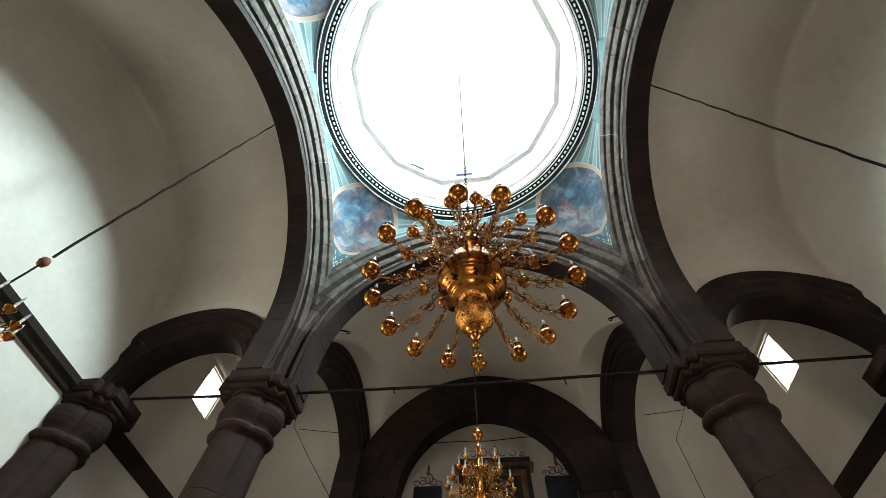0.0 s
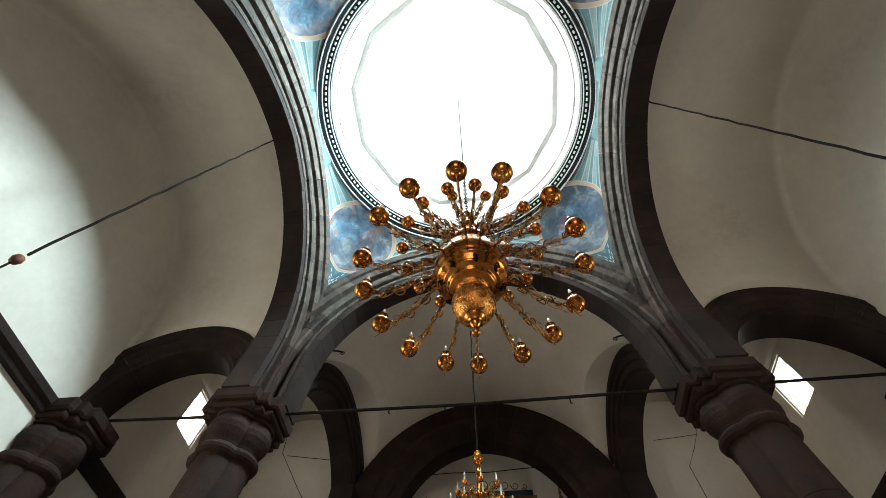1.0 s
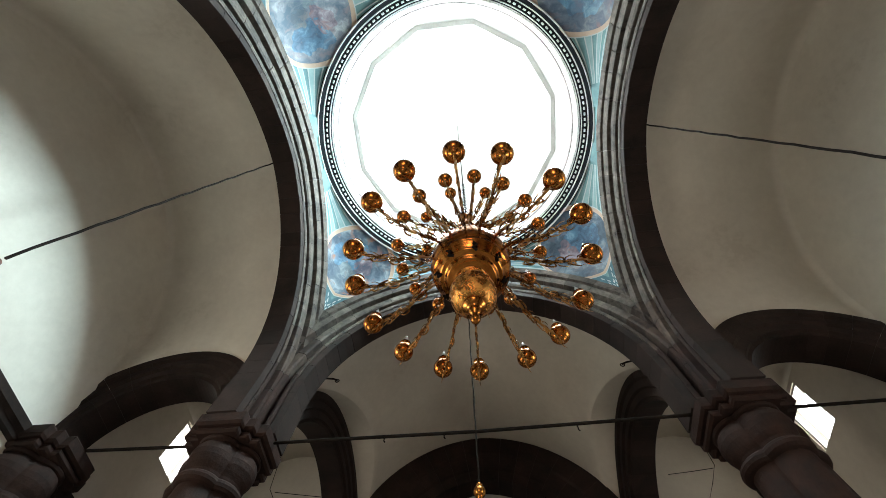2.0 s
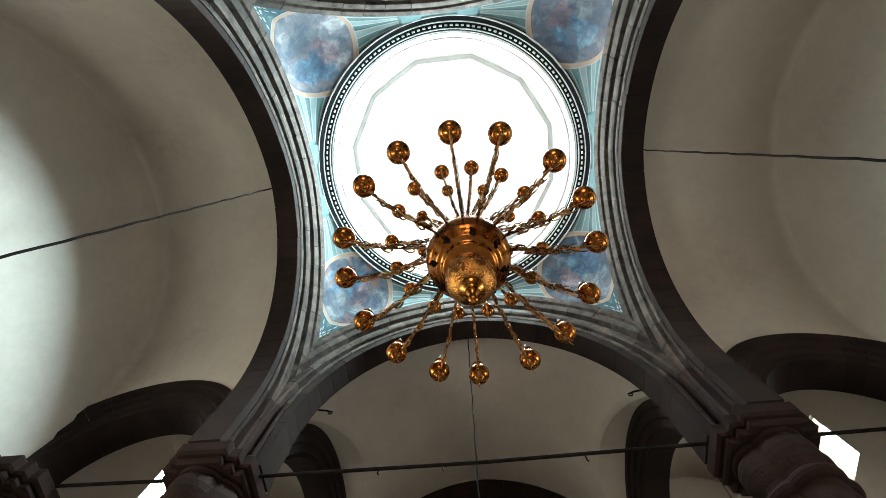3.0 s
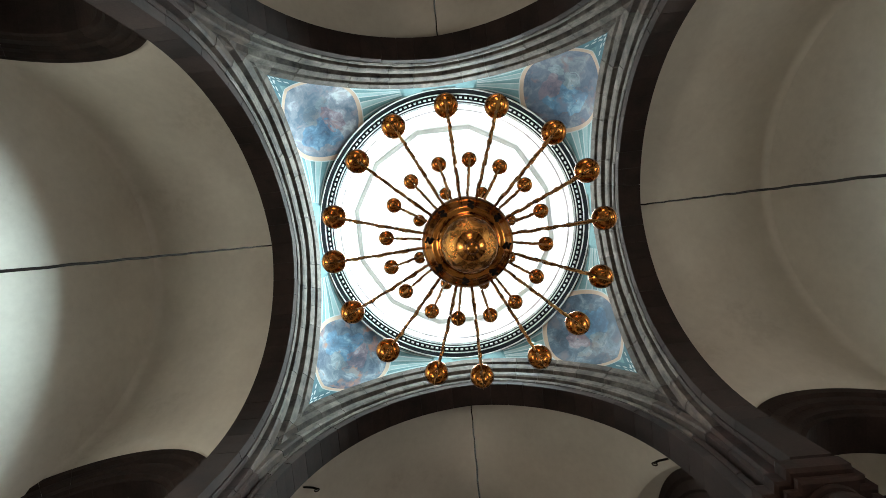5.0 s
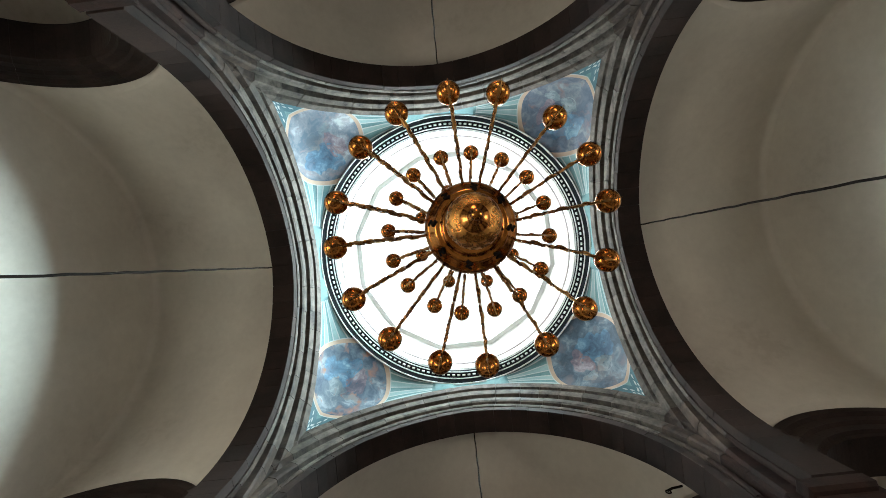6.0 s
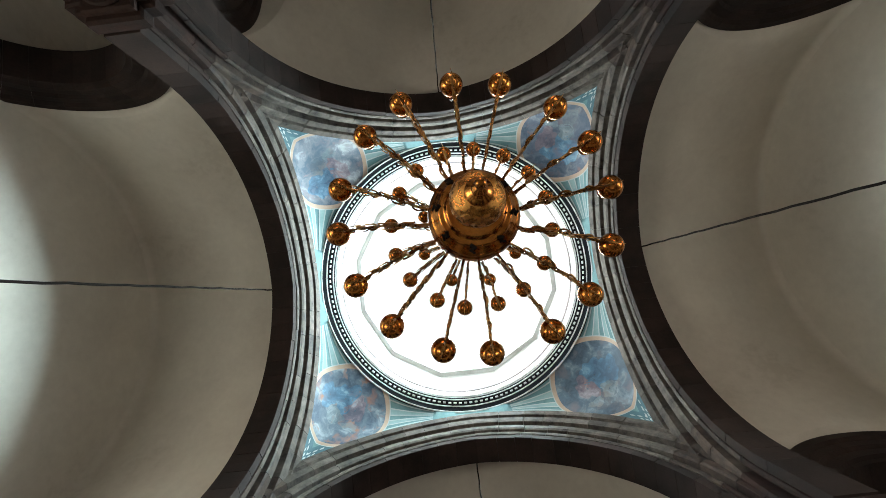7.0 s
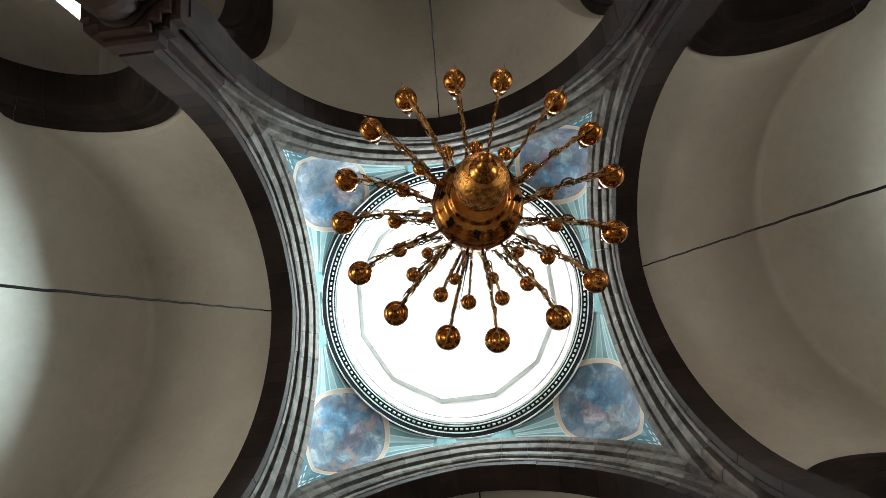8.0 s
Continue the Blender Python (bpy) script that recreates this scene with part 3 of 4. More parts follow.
# drum wall in twelve facets each with a tall window hole
for k in range(12):
    bm = bmesh.new()
    half = 3.30 * math.tan(radians(15))
    opening = 0.34
    lo, hi, w0, w1 = -half, half, 15.8, 18.2
    us, zs = [lo, -opening, opening, hi], [15.25, w0, w1, 18.9]
    for i in range(3):
        for j in range(3):
            if i == 1 and j == 1:
                continue
            for d in (3.30, 3.9):
                bm.faces.new([bm.verts.new((d, u, z)) for u, z in ((us[i], zs[j]), (us[i + 1], zs[j]), (us[i + 1], zs[j + 1]), (us[i], zs[j + 1]))])
    for (u0, z0), (u1, z1) in (((-opening, w0), (-opening, w1)), ((opening, w0), (opening, w1)), ((-opening, w0), (opening, w0)), ((-opening, w1), (opening, w1))):
        bm.faces.new([bm.verts.new(p) for p in ((3.30, u0, z0), (3.9, u0, z0), (3.9, u1, z1), (3.30, u1, z1))])
    bmesh.ops.remove_doubles(bm, verts=bm.verts[:], dist=1e-4)
    part("drum_wall", bm, PLASTER_DOME, drum, m=pose(0, 0, 0, 0, 0, 30 * k))
dome_prof = [(3.42 * math.cos(math.pi / 2 * k / 16) + 0.001, 18.8 + 3.0 * math.sin(math.pi / 2 * k / 16)) for k in range(17)]
bm = lathe(dome_prof, 48)
bmesh.ops.delete(bm, geom=[f for f in bm.faces if len(f.verts) > 4], context="FACES")
part("dome_shell", bm, PLASTER_DOME, drum, smooth=True)
bm = lathe([(4.1, 18.85), (3.8, 20.4), (2.2, 22.2), (0.2, 22.6)], 24)
bmesh.ops.delete(bm, geom=[f for f in bm.faces if len(f.verts) > 4], context="FACES")
part("dome_outer", bm, JOINT, drum)

# ---- columns ----


def quatrefoil(profile, n=64):
    """A body of four half-round lobes; (size, height) pairs, size 1 about 0.62 m to a lobe's front."""
    bm = bmesh.new()
    rings = []
    for size, z in profile:
        row = []
        for i in range(n):
            a = 2 * math.pi * i / n
            b = (a + math.pi / 4) % (math.pi / 2) - math.pi / 4
            o, rho = 0.24, 0.38
            r = size * (o * math.cos(b) + math.sqrt(rho * rho - (o * math.sin(b)) ** 2))
            row.append(bm.verts.new((r * math.cos(a), r * math.sin(a), z)))
        rings.append(row)
    for a, b in zip(rings, rings[1:]):
        for i in range(n):
            bm.faces.new((a[i], a[(i + 1) % n], b[(i + 1) % n], b[i]))
    bm.faces.new(rings[0][::-1])
    bm.faces.new(rings[-1])
    return bm


def stepped_slab(size, z0, z1, bevel):
    """A square slab with twice-notched corners."""
    q = [(1.0, 0.56), (0.78, 0.56), (0.78, 0.78), (0.56, 0.78), (0.56, 1.0)]
    outline = []
    for k in range(4):
        c, n = ((1, 0), (0, 1), (-1, 0), (0, -1))[k]
        outline += [(x * c - y * n, x * n + y * c) for x, y in q]
    bm = bmesh.new()
    rows = [[bm.verts.new((x * s, y * s, z)) for x, y in outline] for s, z in ((size - bevel, z0), (size, z0 + bevel), (size, z1 - bevel), (size - bevel, z1))]
    n = len(outline)
    for a, b in zip(rows, rows[1:]):
        for i in range(n):
            bm.faces.new((a[i], a[(i + 1) % n], b[(i + 1) % n], b[i]))
    bm.faces.new(rows[0][::-1])
    bm.faces.new(rows[-1])
    return bm


SLIM, NECK = 0.82, SPRING - 1.15


def foil(rows, base=0.0):
    return quatrefoil([(size * SLIM, base + z) for size, z in rows])


def make_column():
    col = thing("stone_column", "brown tuff clustered column with bulging capital and notched abacus", "column", "columns of the church", "", pose(COLUMN, COLUMN, 0))
    part("plinth", stepped_slab(0.80, 0.0, 0.42, 0.03), TUFF_BROWN, col)
    drums = [0.42, 1.35, 2.25, 3.2, 4.1, 5.05, NECK + 0.02]
    for z0, z1 in zip(drums, drums[1:]):
        part("shaft_drum", foil([(0.935, z0 + 0.002), (0.95, z0 + 0.010), (0.95, z1 - 0.010), (0.935, z1 - 0.002)]), TUFF_BROWN, col)
    part("necking", foil([(0.95, 0.0), (1.04, 0.015), (1.12, 0.05), (1.15, 0.095), (1.12, 0.14), (1.04, 0.175), (0.96, 0.20)], NECK), TUFF_BROWN, col, "rounded necking ring")
    part("bell", foil([(0.93, 0.19), (0.97, 0.25), (1.07, 0.33), (1.16, 0.43), (1.19, 0.52), (1.16, 0.62), (1.08, 0.69), (1.0, 0.72)], NECK), TUFF_BROWN, col, "bulging four-lobed capital bell")
    part("bell_collar", foil([(1.0, 0.70), (1.13, 0.715), (1.17, 0.75), (1.13, 0.785), (1.0, 0.80)], NECK), TUFF_BROWN, col, "worn rounded collar over the bell")
    part("abacus_step", stepped_slab(0.63, NECK + 0.78, NECK + 0.90, 0.035), TUFF_BROWN, col)
    part("abacus", stepped_slab(0.70, NECK + 0.90, NECK + 1.15, 0.04), TUFF_BROWN, col)
    return col


column = make_column()
for sx, sy in ((-1, 1), (-1, -1), (1, -1)):
    copy_thing(column, pose(sx * COLUMN, sy * COLUMN, 0))
for sx in (1, -1):
    for sy in (1, -1):
        pier = copy_thing(column, pose(sx * 7.62, sy * COLUMN, 0))
        tagged(pier, "dark tuff column engaged in the plastered side wall", "column")

# block of masonry over each capital, behind the arch mouldings
for sx in (1, -1):
    for sy in (1, -1):
        bm = bmesh.new()
        box_into(bm, (4.02, 4.02, SPRING - 0.002), (4.86, 4.86, 12.0))
        ob = part("pier_block", bm, TUFF, None)
        ob.matrix_basis = Matrix.Diagonal((sx, sy, 1, 1))
        tagged(ob, "dark stone springing block above a column capital", "masonry", kind="structure")

# string course on the side walls
for sx in (1, -1):
    bm = bmesh.new()
    pts = [(SIDE, 6.86), (SIDE - 0.10, 6.88), (SIDE - 0.13, 6.95), (SIDE - 0.20, 7.0), (SIDE - 0.22, 7.12), (SIDE, 7.14)]
    a = [bm.verts.new((sx * x, BACK - 0.3, z)) for x, z in pts]
    b = [bm.verts.new((sx * x, FRONT, z)) for x, z in pts]
    for k in range(len(pts)):
        q = (k + 1) % len(pts)
        bm.faces.new((a[k], a[q], b[q], b[k]))
    bm.faces.new(a)
    bm.faces.new(b[::-1])
    tagged(part("trim_string_course", bm, TUFF, None), "dark stone string course along the side wall", "cornice", kind="structure")

# iron tie rod across the church at capital height
rod = thing("tie_rod", "long dark iron tie rod with short hanging hooks", "tie rod")
part("bar", tube([(-7.75, 4.12, 7.175), (-3.5, 4.12, 7.085), (0, 4.12, 7.075), (3.5, 4.12, 7.16), (7.75, 4.12, 7.255)], 0.028, 8), IRON, rod)
for x in (-1.55, 1.62, -0.55):
    part("hook", tube([(x, 4.12, 7.08), (x, 4.12, 6.99), (x + 0.02, 4.13, 6.97)], 0.012, 6), IRON, rod)

# loose wires in the corner bays
for pts in ([(-4.55, 6.0, 9.5), (-4.45, 6.2, 7.95), (-3.8, 6.22, 7.1), (-3.1, 6.2, 6.25)], [(-4.31, 6.2, 7.87), (-3.85, 6.2, 7.80), (-3.2, 6.2, 7.70)], [(4.6, 6.0, 9.5), (4.55, 6.2, 7.98), (4.3, 6.2, 7.6), (4.01, 6.2, 7.21), (4.0, 6.2, 6.7), (3.98, 6.2, 6.0)], [(3.59, 6.2, 7.82), (4.05, 6.2, 7.86), (4.49, 6.2, 7.91)]):
    tagged(part("wire", tube(pts, 0.007, 5), IRON, None), "thin dark electric wire strung across a corner bay", "wire", "wires in the corner bays")

# small windows of the corner bays
for sx in (1, -1):
    for y0, z0 in ((6.38, 9.12), (-7.84, 9.12)):
        win = thing("window_corner", "small bright window with pale plaster reveal high in the side wall", "window", "small side windows", "structure")
        x0, x1 = sx * 7.84, sx * 7.90
        for nm, lo, hi in (("frame_bar", (x0, y0, z0), (x1, y0 + 0.05, z0 + 1.22)), ("frame_bar", (x0, y0 + 0.89, z0), (x1, y0 + 0.94, z0 + 1.22)), ("frame_bar", (x0, y0 + 0.05, z0), (x1, y0 + 0.89, z0 + 0.05)), ("frame_bar", (x0, y0 + 0.05, z0 + 1.17), (x1, y0 + 0.89, z0 + 1.22))):
            bm = bmesh.new()
            box_into(bm, tuple(min(a, b) for a, b in zip(lo, hi)), tuple(max(a, b) for a, b in zip(lo, hi)))
            part(nm, bm, WHITE_STONE, win)
        bm = bmesh.new()
        box_into(bm, (min(x0, x1) + 0.03, y0 + 0.05, z0 + 0.05), (max(x0, x1) - 0.03, y0 + 0.89, z0 + 1.17))
        pane = part("pane", bm, GLASS, win, "clear glass pane")
        pane.visible_shadow = False

# hazy bright sky outside the small windows
SKY_GLOW = bpy.data.materials.new("bright_sky")
SKY_GLOW.use_nodes = True
glow = SKY_GLOW.node_tree.nodes["Principled BSDF"]
glow.inputs["Base Color"].default_value = (0.8, 0.85, 0.9, 1)
glow.inputs["Emission Color"].default_value = (0.97, 0.99, 1.0, 1)
glow.inputs["Emission Strength"].default_value = 9.0
for sx in (1, -1):
    for y in (11.0, -11.0):
        bm = bmesh.new()
        box_into(bm, (sx * 12.0 - 0.02, y - 7.0, 5.0), (sx * 12.0 + 0.02, y + 7.0, 22.0))
        tagged(part("backdrop", bm, SKY_GLOW, None), "plain bright hazy sky outside the small windows", "sky", kind="structure")

# ---- paint on the pendentives ----


def on_pendentive(p, lift):
    """The place of the pendentive beside a point, drawn in toward the nave by lift."""
    th = math.degrees(math.atan2(p[1], p[0]))
    th = min(89.9, max(0.1, th))
    lo, hi = -0.5, 1.0
    for _ in range(22):
        mid = (lo + hi) / 2
        if pendentive_point(th, mid).z < p[2]:
            lo = mid
        else:
            hi = mid
    q = pendentive_point(th, lo)
    return q - lift * Vector((math.cos(radians(th)), math.sin(radians(th)), 0.9)).normalized()


def painted_disc(r0, r1, lift, off=(0.0, 0.0), n=56, rings=10, squash=1.0, wobble=0.0, phase=0.0):
    c = pendentive_point(45, 0.635)
    e1 = Vector((-1, 1, 0)).normalized()
    e2 = (pendentive_point(45, 0.71) - pendentive_point(45, 0.47)).normalized()
    c = c + off[0] * e1 + off[1] * e2
    bm = bmesh.new()
    rows = []
    for i in range(rings + 1):
        r = r0 + (r1 - r0) * i / rings
        row = []
        for k in range(n):
            a = 2 * math.pi * k / n
            q = r * (1 + wobble * (math.sin(3 * a + phase) + 0.6 * math.sin(5 * a + 2.3 * phase) + 0.4 * math.sin(8 * a + phase)))
            row.append(bm.verts.new(on_pendentive(c + q * (math.cos(a) * e1 + squash * math.sin(a) * e2), lift)))
        rows.append(row)
    for a, b in zip(rows, rows[1:]):
        for k in range(n):
            bm.faces.new((a[k], a[(k + 1) % n], b[(k + 1) % n], b[k]))
    if r0 < 0.02:
        bm.faces.new(rows[0])
    return bm


def painted_patch(th0, th1, t0, t1, lift, n=8, skew=0.0):
    bm = bmesh.new()
    rows = []
    for i in range(n + 1):
        f = i / n
        th = th0 + (th1 - th0) * f
        row = []
        for s in (0, 1):
            t = (t0[0] + (t0[1] - t0[0]) * f) if s == 0 else (t1[0] + (t1[1] - t1[0]) * f)
            q = pendentive_point(th, t)
            row.append(bm.verts.new(q - lift * Vector((math.cos(radians(th)), math.sin(radians(th)), 0.9)).normalized()))
        rows.append(row)
    for a, b in zip(rows, rows[1:]):
        bm.faces.new((a[0], a[1], b[1], b[0]))
    return bm


MED_R = 1.18
for k in range(4):
    med = thing("mural_medallion", "round faded blue mural with a cream painted border on the pendentive", "mural", "pendentive murals", "", TURNS[k])
    part("picture", painted_disc(0.015, MED_R - 0.115, 0.012), MURALS[k], med, smooth=True)
    part("border", painted_disc(MED_R - 0.12, MED_R - 0.02, 0.016, (0, 0), 64, 2), CREAM, med, "cream painted border", smooth=True)
    part("outline", painted_disc(MED_R - 0.024, MED_R + 0.006, 0.014, (0, 0), 64, 1), LETTER_WHITE, med, "thin white outline", smooth=True)
    ox, oy = ((-0.05, -0.12), (0.12, -0.05), (-0.15, 0.10), (0.05, 0.0))[k]
    for i, (mat, word, size, dx, dy, squash) in enumerate((
            (MURAL_BLUE, "blue", 0.34, 0.05, 0.34, 1.1), (MURAL_ROSE, "dull rose", 0.24, -0.34, 0.26, 1.4), (MURAL_PALE, "pale", 0.22, 0.0, -0.16, 0.9),
            (MURAL_BLUE, "deep blue", 0.26, 0.42, 0.10, 1.3), (MURAL_PALE, "pale", 0.20, -0.48, -0.22, 0.7))):
        part("painted_cloud", painted_disc(0.02, size, 0.0132 + 0.0004 * i, (ox + dx * (1 if k % 2 else -1), oy + dy), 44, 4, squash, 0.16, 1.7 * i + 2.1 * k), mat, med, "plain %s painted shape" % word, smooth=True)
    part("painted_halo", painted_disc(0.17, 0.19, 0.0155, (ox, oy - 0.22), 36, 1), MURAL_PALE, med, "pale painted ring", smooth=True)
    deco = thing("painted_ray_fan", "pale painted rays and panels on the teal pendentive", "painted ornament", "painted pendentive ornament", "", TURNS[k])
    part("corner_ground", painted_patch(38, 52, (0.0, 0.0), (0.20, 0.20), 0.006, 16), TEAL_DARK, deco, "dark teal corner ground", smooth=True)
    for side in (0, 1):
        tt = (lambda a: a) if side == 0 else (lambda a: 90 - a)
        for s in range(6):
            w0, w1 = s / 6, (s + 1) / 6
            if s % 2 == 0:
                part("ray", painted_patch(tt(15.5), tt(36), (0.12 + 0.72 * w0, -0.1 + 1.0 * w0 if w0 > 0.1 else 0.02), (0.12 + 0.72 * w1, -0.1 + 1.0 * w1), 0.005, 10), TEAL_PALE, deco, smooth=True)
            part("ray_line", painted_patch(tt(15.5), tt(36), (0.12 + 0.72 * w1 - 0.018, -0.1 + 1.0 * w1 - 0.012), (0.12 + 0.72 * w1 + 0.018, -0.1 + 1.0 * w1 + 0.012), 0.008, 10), LETTER_WHITE, deco, "white painted line", smooth=True)
        part("panel", painted_patch(tt(7), tt(14.5), (0.05, 0.05), (0.95, 0.95), 0.006, 8), TEAL, deco, "pale teal panel", smooth=True)
    for row, (t0, t1) in enumerate(((0.05, 0.075), (0.10, 0.125))):
        span = (1.4, 2.3)[row]
        for i in range(5):
            a = 45 - span + 2 * span * i / 5
            part("lettering_bar", painted_patch(a, a + 2 * span / 5 * 0.62, (t0, t0), (t1, t1), 0.012, 2), LETTER_WHITE, deco, "white bar of painted lettering")

# ---- chandeliers ----


def curve_points(ctrl, n=14):
    """A smooth line through control points (Catmull-Rom)."""
    pts = [Vector(c) for c in ctrl]
    pts = [2 * pts[0] - pts[1]] + pts + [2 * pts[-1] - pts[-2]]
    out = []
    for i in range(1, len(pts) - 2):
        for k in range(n):
            t = k / n
            a, b, c, d = pts[i - 1], pts[i], pts[i + 1], pts[i + 2]
            out.append(0.5 * (2 * b + (c - a) * t + (2 * a - 5 * b + 4 * c - d) * t * t + (3 * b - a - 3 * c + d) * t ** 3))
    out.append(pts[-2])
    return out


def arm_mesh(r0, z0, r1, z1, bar):
    """An openwork cast arm in the x-z plane: a thin stem, two crossing strands, scrolls and leaf tips, ending under its cup."""
    L = r1 - r0
    sag = 0.13 * L

    def line(f):
        return z0 + (z1 - z0) * f - sag * math.sin(math.pi * min(1.0, f * 1.04)) + 0.05 * L * math.sin(math.pi * min(1.0, 2.4 * f))

    pieces = [tube([(r0 + f * L, 0, line(f)) for f in [k / 20 for k in range(19)]] + [(r1 - 0.016, 0, z1 - 0.045), (r1 - 0.004, 0, z1 - 0.035), (r1, 0, z1 - 0.006)], bar * 0.62, 5, bar * 0.5)]
    for phase in (0.0, math.pi):
        pts = [(r0, 0, line(0))]
        for i in range(37):
            f = 0.02 + 0.90 * i / 36
            grow = 0.030 * (1 - 0.55 * f)
            pts.append((r0 + f * L, 0.0045 * math.sin(f * 25 + phase), line(f) + 0.012 + grow * math.cos(f * 25 + phase)))
        pieces.append(tube(pts, bar * 0.44, 4, bar * 0.36))
    for f, size, up in ((0.16, 0.060, 1), (0.27, 0.050, -1), (0.38, 0.054, 1), (0.50, 0.046, -1), (0.61, 0.040, 1), (0.73, 0.034, -1), (0.86, 0.026, 1)):
        cx, cz = r0 + f * L, line(f) + up * (size * 0.75 + 0.012)
        pts = [(cx - 0.01, 0, line(f - 0.01 / L))]
        for i in range(17):
            a = up * (-math.pi / 2) + i / 16 * 2 * math.pi * 1.2
            r = size * (1 - 0.66 * i / 16)
            pts.append((cx + r * math.cos(a), 0.005 * math.sin(i * 0.9), cz + r * math.sin(a)))
        pieces.append(tube(pts, bar * 0.60, 4, bar * 0.34))
    for k, (f, up) in enumerate(((0.12, 1), (0.22, -1), (0.30, 1), (0.36, -1), (0.46, 1), (0.56, -1), (0.66, 1), (0.70, -1), (0.80, 1), (0.90, -1))):
        cx, cz, side = r0 + f * L, line(f), 0.007 if k % 2 else -0.007
        pieces.append(tube([(cx, 0, cz), (cx + 0.015, side, cz + up * 0.05), (cx + 0.055, side * 0.6, cz + up * 0.085), (cx + 0.085, side * 0.2, cz + up * 0.080)], bar * 0.62, 4, 0.001))
    bm = bmesh.new()
    me = bpy.data.meshes.new("scroll")
    for piece in pieces:
        piece.to_mesh(me)
        bm.from_mesh(me)
        piece.free()
    bpy.data.meshes.remove(me)
    return bm


def to_mesh(name, bm, mat, smooth=True):
    bmesh.ops.recalc_face_normals(bm, faces=bm.faces[:])
    me = bpy.data.meshes.new(name)
    bm.to_mesh(me)
    bm.free()
    me.materials.append(mat)
    for p in me.polygons:
        p.use_smooth = smooth
    return me


LIFT = 0.26


def make_chandelier(place, chain_top, label):
    root = thing("brass_chandelier", label, "chandelier", "chandeliers of the church", "", place)
    # turned body, height 0 at the lowest knob
    part("finial", lathe([(0.004, -0.062), (0.020, -0.054), (0.029, -0.030), (0.022, -0.006), (0.013, 0.008), (0.022, 0.022), (0.036, 0.040), (0.040, 0.056), (0.030, 0.070), (0.046, 0.082), (0.068, 0.100), (0.072, 0.114), (0.056, 0.130)], 28), BRASS, root, "turned brass finial knob", smooth=True)
    part("lower_globe", lathe([(0.05, 0.12)] + [(r, 0.27 + 1.18 * (z - 0.27)) for r, z in ball_profile(0.146, 0.27, 16, -0.86, 0.80)] + [(0.10, 0.425), (0.112, 0.44), (0.112, 0.455), (0.09, 0.47)], 40), BRASS_ENGRAVED, root, "engraved brass globe", smooth=True)
    # great globe with turned ribs and grooves
    body = [(0.10, 0.440)]
    for i in range(61):
        tilt = radians(-66 + 132 * i / 60)
        rib = 0.0
        for at, high, wide in ((-57, 0.010, 2.5), (-50, -0.007, 2.0), (-44, 0.008, 2.0), (-27, 0.008, 2.0), (-21, -0.006, 1.8), (16, 0.006, 1.8), (26, 0.010, 2.4), (34, -0.008, 2.0), (48, 0.010, 2.6)):
            rib += high * math.exp(-((math.degrees(tilt) - at) / wide) ** 2)
        body.append(((0.286 + rib) * math.cos(tilt), 0.715 + (0.286 + rib) * math.sin(tilt)))
    body += [(0.118, 0.985), (0.132, 0.998), (0.120, 1.012), (0.09, 1.02)]
    part("great_globe", lathe(body, 56), BRASS_TURNED, root, "large ribbed brass globe", smooth=True)
    part("upper_globe", lathe([(r, z + LIFT) for r, z in [(0.10, 0.75), (0.085, 0.77), (0.095, 0.79), (0.145, 0.815), (0.150, 0.83), (0.125, 0.845), (0.10, 0.865), (0.13, 0.885), (0.135, 0.90)] + ball_profile(0.148, 0.985, 12, -0.62, 0.86) + [(0.06, 1.12), (0.055, 1.15), (0.09, 1.165), (0.095, 1.19), (0.06, 1.21)]], 36), BRASS_TURNED, root, "smaller brass globe", smooth=True)
    part("stem", lathe([(r, z + LIFT) for r, z in ((0.05, 1.20), (0.045, 1.27), (0.08, 1.31), (0.085, 1.36), (0.05, 1.42), (0.03, 1.5), (0.028, 1.66), (0.05, 1.69), (0.05, 1.72), (0.02, 1.75))], 24), BRASS, root, smooth=True)
    leaf_me = to_mesh("crown_leaf", tube(curve_points([(0.03, 0, 1.70), (0.07, 0, 1.66), (0.105, 0.01, 1.70), (0.10, 0.0, 1.77), (0.075, 0, 1.80)], 3), 0.009, 4, 0.002), BRASS_DARK)
    for k in range(14):
        child("crown_leaf", leaf_me, root, "curled dark brass leaf" if k == 0 else "", pose(0, 0, 0.05 if k % 2 else -0.03, 0, 0, 360 * k / 14))
    for k in range(8):
        # pierced black cast bosses round the globe
        pts = [(0.298 * math.cos(radians(d)), (0.014, -0.014)[i % 2], 0.715 + 0.298 * math.sin(radians(d))) for i, d in enumerate((-46, -42, -38, -34))]
        part("boss", tube(pts, 0.011, 6, 0.008), IRON, root, "dark cast boss", m=pose(0, 0, 0, 0, 0, 45 * k + 10))
    tiers = [
        ([-93, -72, -46, -25, -4, 20.5, 42.5, 64, 90, 109.5, 132.5, 155, 178, 197, 222.5, 243.5], 0.25, 0.76, 0.822, 0.545, 0.073, 0.0125),
        ([-103.5, -81.5, -59, -37, -15, 9, 33.5, 57.5, 78, 101.5, 121.5, 145.5, 166, 187.5, 212, 233], 0.11, 1.30, 0.575, 1.05, 0.055, 0.010),
        ([-107, -63, -16, 29, 73, 118, 163, 208], 0.08, 1.58, 0.395, 1.42, 0.050, 0.009),
    ]
